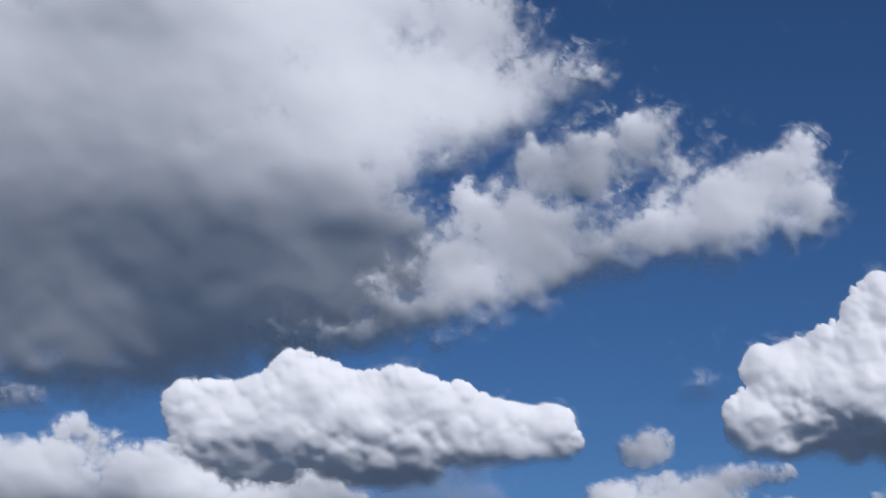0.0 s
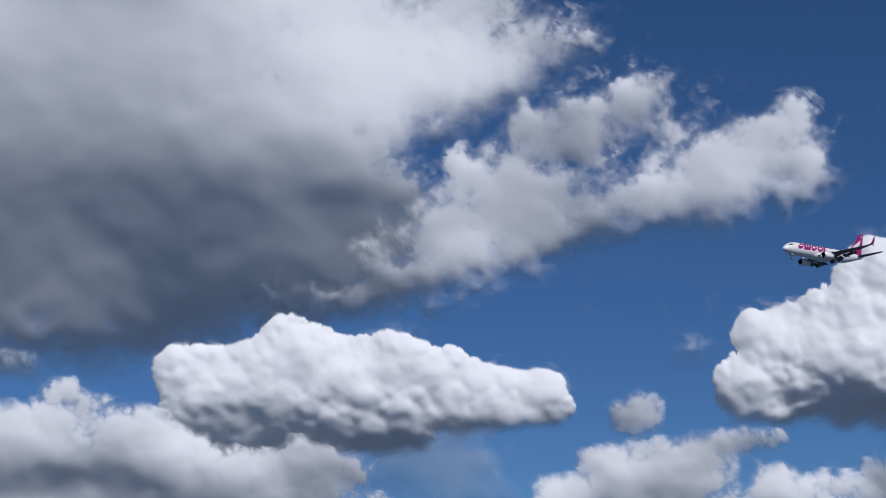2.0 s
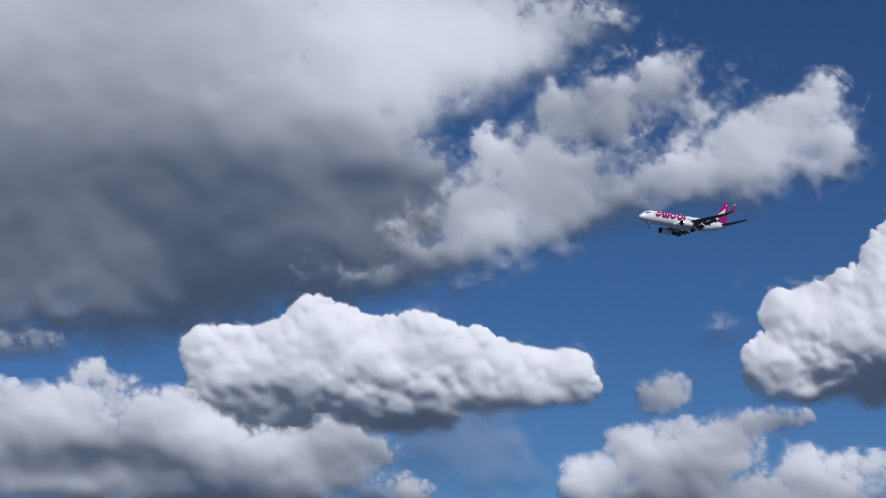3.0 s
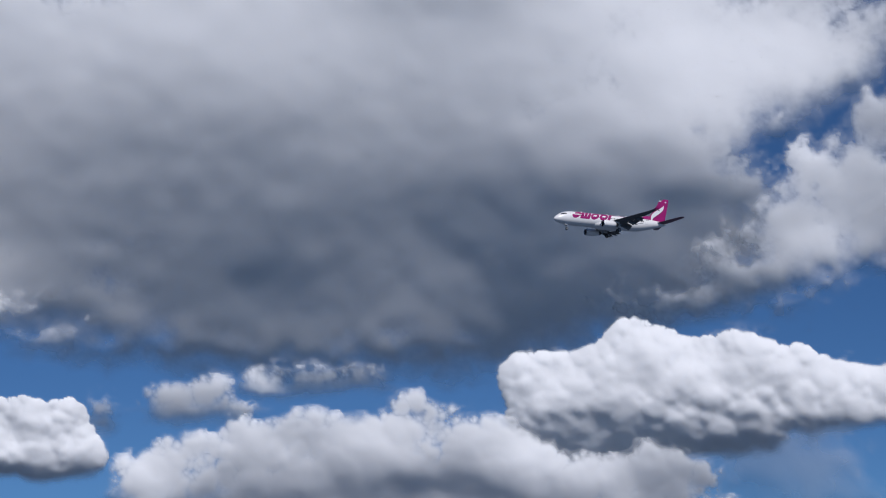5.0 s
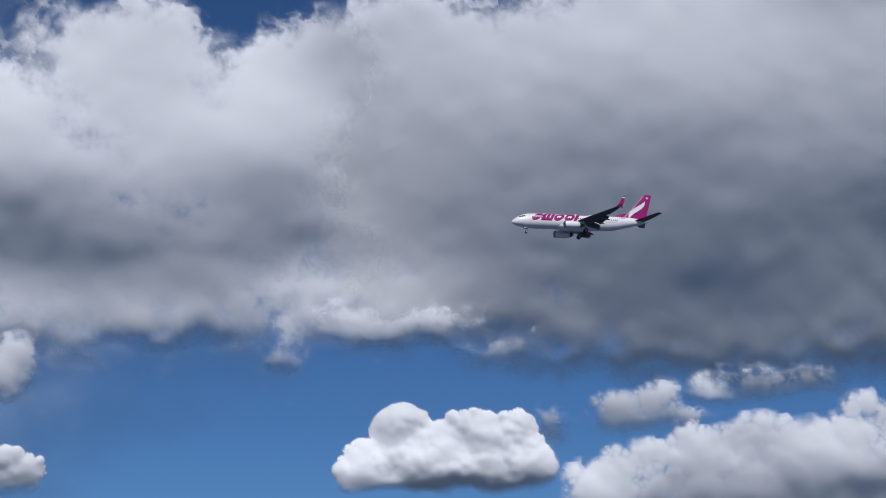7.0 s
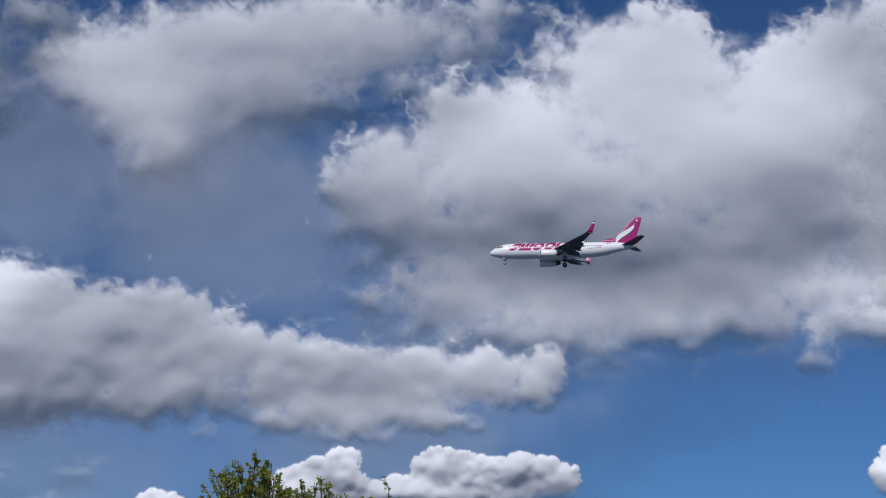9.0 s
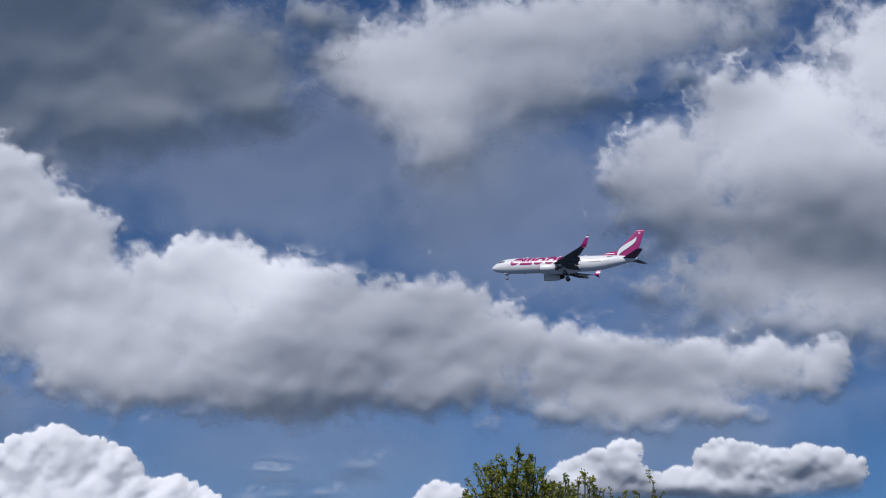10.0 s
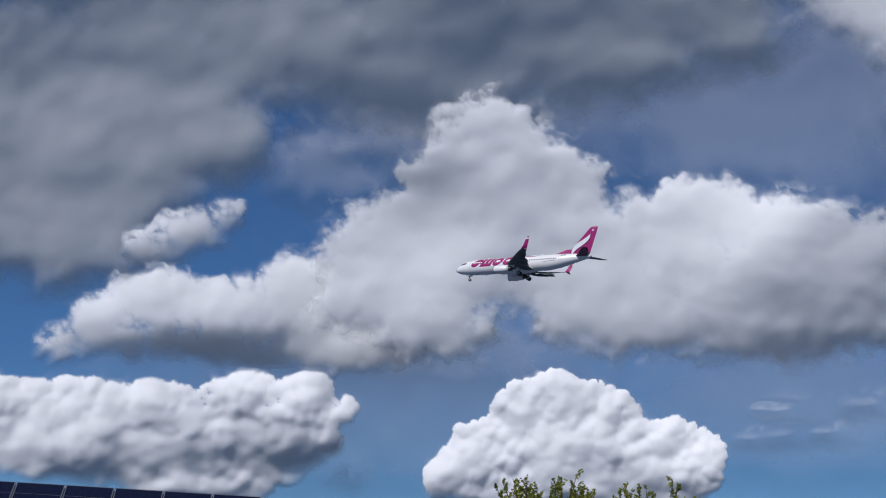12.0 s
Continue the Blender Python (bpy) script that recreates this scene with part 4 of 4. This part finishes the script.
    for side in (-1, 1):
        gear(plane, "main_gear", 19.3, side * 2.86, -0.9, -2.55, 0.56, 0.38, 0.43, (side * 0.62,))
    return tagged(plane, "white airliner with magenta fin, gear lowered, on approach", "airplane")


SCALE = 0.5
plane = airliner()
ahead = heading(130.07, -0.63)
port = Vector((0, 0, 1)).cross(ahead).normalized()
frame_axes = Matrix((-ahead, -port, ahead.cross(port))).transposed().to_4x4()
frame_axes.translation = (-85.31, 237.24, 60.94)
plane.matrix_world = frame_axes @ Matrix.Rotation(radians(-3.54), 4, "X") @ Matrix.Scale(SCALE, 4)


# ---- trees ----
BARK = surface("grey_brown_bark", (0.05, 0.04, 0.03), (0.11, 0.09, 0.07), 0.15, 0.9, bump=0.5, bump_scale=0.6)


def leaf_material():
    m, nodes, links, bsdf = material("spring_leaf")
    info = nodes.new("ShaderNodeNewGeometry")
    r = ramp(nodes, [(0.0, (0.09, 0.125, 0.015)), (0.4, (0.22, 0.26, 0.025)), (0.8, (0.34, 0.34, 0.035)), (1.0, (0.42, 0.38, 0.07))])
    links.new(info.outputs["Random Per Island"], r.inputs["Fac"])
    links.new(r.outputs["Color"], bsdf.inputs["Base Color"])
    bsdf.inputs["Roughness"].default_value = 0.55
    see = nodes.new("ShaderNodeBsdfTranslucent")
    links.new(r.outputs["Color"], see.inputs["Color"])
    mix = nodes.new("ShaderNodeMixShader")
    mix.inputs["Fac"].default_value = 0.42
    links.new(bsdf.outputs[0], mix.inputs[1])
    links.new(see.outputs[0], mix.inputs[2])
    links.new(mix.outputs[0], nodes["Material Output"].inputs["Surface"])
    return m


LEAF = leaf_material()


def limb(bm, path, r0, r1, sides=6):
    rows = []
    for i, p in enumerate(path):
        way = (path[min(i + 1, len(path) - 1)] - path[max(i - 1, 0)]).normalized()
        a = way.orthogonal().normalized()
        b = way.cross(a)
        r = r0 + (r1 - r0) * i / (len(path) - 1)
        rows.append([bm.verts.new(p + (a * math.cos(2 * math.pi * k / sides) + b * math.sin(2 * math.pi * k / sides)) * r) for k in range(sides)])
    for p, q in zip(rows, rows[1:]):
        for k in range(sides):
            bm.faces.new((p[k], p[(k + 1) % sides], q[(k + 1) % sides], q[k]))


def tree(label, azimuth, distance, top, half_width, seed, density=1.0, leaf=3.1):
    """top: height of the highest twig; the crown fills the upper part, upswept limbs carrying sprays of leaves."""
    rnd = random.Random(seed)
    foot = heading(azimuth, 0) * distance
    foot.z = GROUND_Z - 1
    height = top - foot.z
    thing = new("tree")
    thing.location = foot
    wood, leaves = bmesh.new(), []
    fork = 0.42 * height
    limb(wood, [Vector((rnd.uniform(-1, 1) * i * 0.6, rnd.uniform(-1, 1) * i * 0.6, fork * 1.25 * i / 5)) for i in range(6)], height * 0.028, height * 0.012, 10)
    count = int(26 * density) + 8
    for k in range(count):
        turn = 2 * math.pi * (k * 0.618 + rnd.uniform(-0.05, 0.05))
        reach = half_width * math.sqrt(rnd.uniform(0.03, 1.0))
        low = rnd.uniform(0.75, 1.2) * fork
        crown = (1 - 0.5 * (reach / half_width) ** 1.8) * rnd.uniform(0.8, 1.0)
        end = Vector((math.cos(turn) * reach, math.sin(turn) * reach, fork + (height - fork) * crown))
        start = Vector((0, 0, low))
        path = []
        for i in range(7):
            u = i / 6
            p = start.lerp(end, u)
            p.x = start.x + (end.x - start.x) * u ** 0.75
            p.y = start.y + (end.y - start.y) * u ** 0.75
            p += Vector((rnd.uniform(-1, 1), rnd.uniform(-1, 1), rnd.uniform(-1, 1))) * height * 0.008
            path.append(p)
        limb(wood, path, height * 0.009, height * 0.0016)
        for j in range(11):
            u = 0.34 + 0.66 * (j + rnd.random()) / 11
            i = min(5, int(u * 6))
            at = path[i].lerp(path[i + 1], u * 6 - i)
            out = Vector((rnd.uniform(-1, 1), rnd.uniform(-1, 1), rnd.uniform(0.3, 1.6))).normalized()
            span = height * rnd.uniform(0.045, 0.10) * (1.25 - 0.6 * u)
            tip = at + out * span
            limb(wood, [at, at.lerp(tip, 0.5) + Vector((0, 0, span * 0.06)), tip], height * 0.0016, height * 0.0006, 4)
            for n in range(int(11 * density) + 5):
                c = at.lerp(tip, rnd.uniform(0.15, 1.08)) + Vector((rnd.gauss(0, 1), rnd.gauss(0, 1), rnd.gauss(0, 1))) * span * 0.10
                leaves.append((c, leaf * rnd.uniform(0.6, 1.25)))
    part("trunk", wood, BARK, thing, "grey-brown trunk and bare upswept limbs")
    verts, faces = [], []
    for c, s in leaves:
        d = Vector((rnd.gauss(0, 1), rnd.gauss(0, 1), rnd.gauss(0, 0.7))).normalized()
        e = d.orthogonal().normalized()
        e.rotate(Matrix.Rotation(rnd.uniform(0, 6.28), 3, d))
        f = d.cross(e) * s * 0.12
        n = len(verts)
        verts += [c - d * s * 0.55, c + e * s * 0.34 + f, c + d * s * 0.6, c - e * s * 0.34 + f]
        faces += [(n, n + 1, n + 2), (n, n + 2, n + 3)]
    me = bpy.data.meshes.new("crown")
    me.from_pydata([tuple(v) for v in verts], [], faces)
    me.materials.append(LEAF)
    crown = new("crown", me)
    crown.parent = thing
    tagged(crown, "yellow-green young leaves in ragged sprays")
    return tagged(thing, label, "tree", "trees along the field edge")


# Trees oversized and set about 2 km off to fit the camera's view.
tree("tall leafy tree with ragged yellow-green crown", 45.57, 1984, 253.7, 66.4, 3, 2.40)
tree("leafy tree with thinner spiky crown", 43.79, 1986, 232.7, 49.1, 4, 1.50)
tree("broad leafy tree with a loose low crown", 41.80, 1988, 220.3, 63.5, 5, 1.90)
tree("sparse tree with thin leafy twigs, oversized to fit the view", 47.35, 1989, 206.8, 46.2, 6, 0.50)
tree("broad leafy tree with yellow-green young leaves", 58.44, 1993, 170.6, 78.1, 7, 1.70)
tree("sparse tree with thin leafy twigs, oversized to fit the view", 55.30, 1994, 165.5, 62.0, 8, 1.20)

# ---- house with solar panels ----
ROOF_SHEET = surface("dark_roof_sheet", (0.05, 0.05, 0.055), (0.09, 0.09, 0.095), 0.2, 0.6, 0.2)
HOUSE_WALL = surface("pale_render_wall", (0.42, 0.40, 0.37), (0.52, 0.50, 0.47), 0.15, 0.85, bump=0.2, bump_scale=2)
CELL = surface("dark_blue_solar_cell", (0.006, 0.008, 0.022), (0.012, 0.014, 0.034), 0.4, 0.16)
ALLOY = surface("pale_aluminium_frame", (0.42, 0.43, 0.45), (0.55, 0.56, 0.58), 1.2, 0.35, 0.8)


def solar_house(left, right, panels):
    """A building oversized and set far off to fit the camera's view, whose sloping roof carries a row of panels; left
    and right are the ends of the row's top edge.
    """
    left, right = Vector(left), Vector(right)
    along = (right - left).normalized()
    away = Vector((left.x, left.y, 0)).normalized()
    away = (away - along * away.dot(along)).normalized()
    normal_up = along.cross(away)
    if normal_up.z < 0:
        normal_up.negate()
    down = (-away * 0.86 - normal_up * 0.51).normalized()
    face = along.cross(down)
    if face.dot(-away) < 0:
        face.negate()
    width = (right - left).length
    w = width / panels
    deep = w * 1.1
    house = new("house")
    base = Matrix((along, down, face)).transposed().to_4x4()
    base.translation = left

    def slab(x0, x1, y0, y1, z0, z1, bevel):
        bm = box(bmesh.new(), x0, x1, y0, y1, z0, z1, bevel)
        bmesh.ops.transform(bm, matrix=base, verts=bm.verts)
        return bm

    part("roof", slab(-w * 0.3, width + w * 0.12, 0.6, deep * 2.4, -w * 0.16, -w * 0.05, w * 0.01), ROOF_SHEET, house, "dark metal roof sheet", False)
    for k in range(panels):
        for row in range(2):
            x0, x1 = k * w + w * 0.012, (k + 1) * w - w * 0.012
            y0 = row * (deep + w * 0.03)
            p = part("solar_panel", slab(x0 + w * 0.015, x1 - w * 0.015, y0 + w * 0.015, y0 + deep - w * 0.015, -w * 0.02, 0.0, 0), CELL, house, "dark blue solar panel", False)
            for a, b, c, d in ((x0, x1, y0, y0 + w * 0.014), (x0, x1, y0 + deep - w * 0.014, y0 + deep), (x0, x0 + w * 0.02, y0, y0 + deep), (x1 - w * 0.02, x1, y0, y0 + deep)):
                part("panel_frame", slab(a, b, c, d, -w * 0.03, w * 0.006, 0), ALLOY, p, "pale aluminium frame", False)
            part("cell_line", slab(x0, x1, y0 + deep * 0.42, y0 + deep * 0.42 + w * 0.006, -w * 0.001, w * 0.003, 0), ALLOY, p, "", False)
    bm = bmesh.new()
    mid = left.lerp(right, 0.5) + down * deep * 1.2
    n = Vector((-away.y, away.x, 0))
    half, deep_h = width * 0.5, deep * 0.8
    low = min(left.z, right.z) - deep * 1.3
    corners = [mid + n * sx * half + away * sy * deep_h for sx, sy in ((-1, -1), (1, -1), (1, 1), (-1, 1))]
    rings = [[(c.x, c.y, z) for c in corners] for z in (GROUND_Z - 1, low)]
    part("wall", loft(rings), HOUSE_WALL, house, "pale rendered wall", False)
    return tagged(house, "building with dark solar panels on its sloping roof, oversized to fit the view", "house")


solar_house((-1450.4, 366.5, 109.5), (-1360.7, 623.1, 101.5), 7)
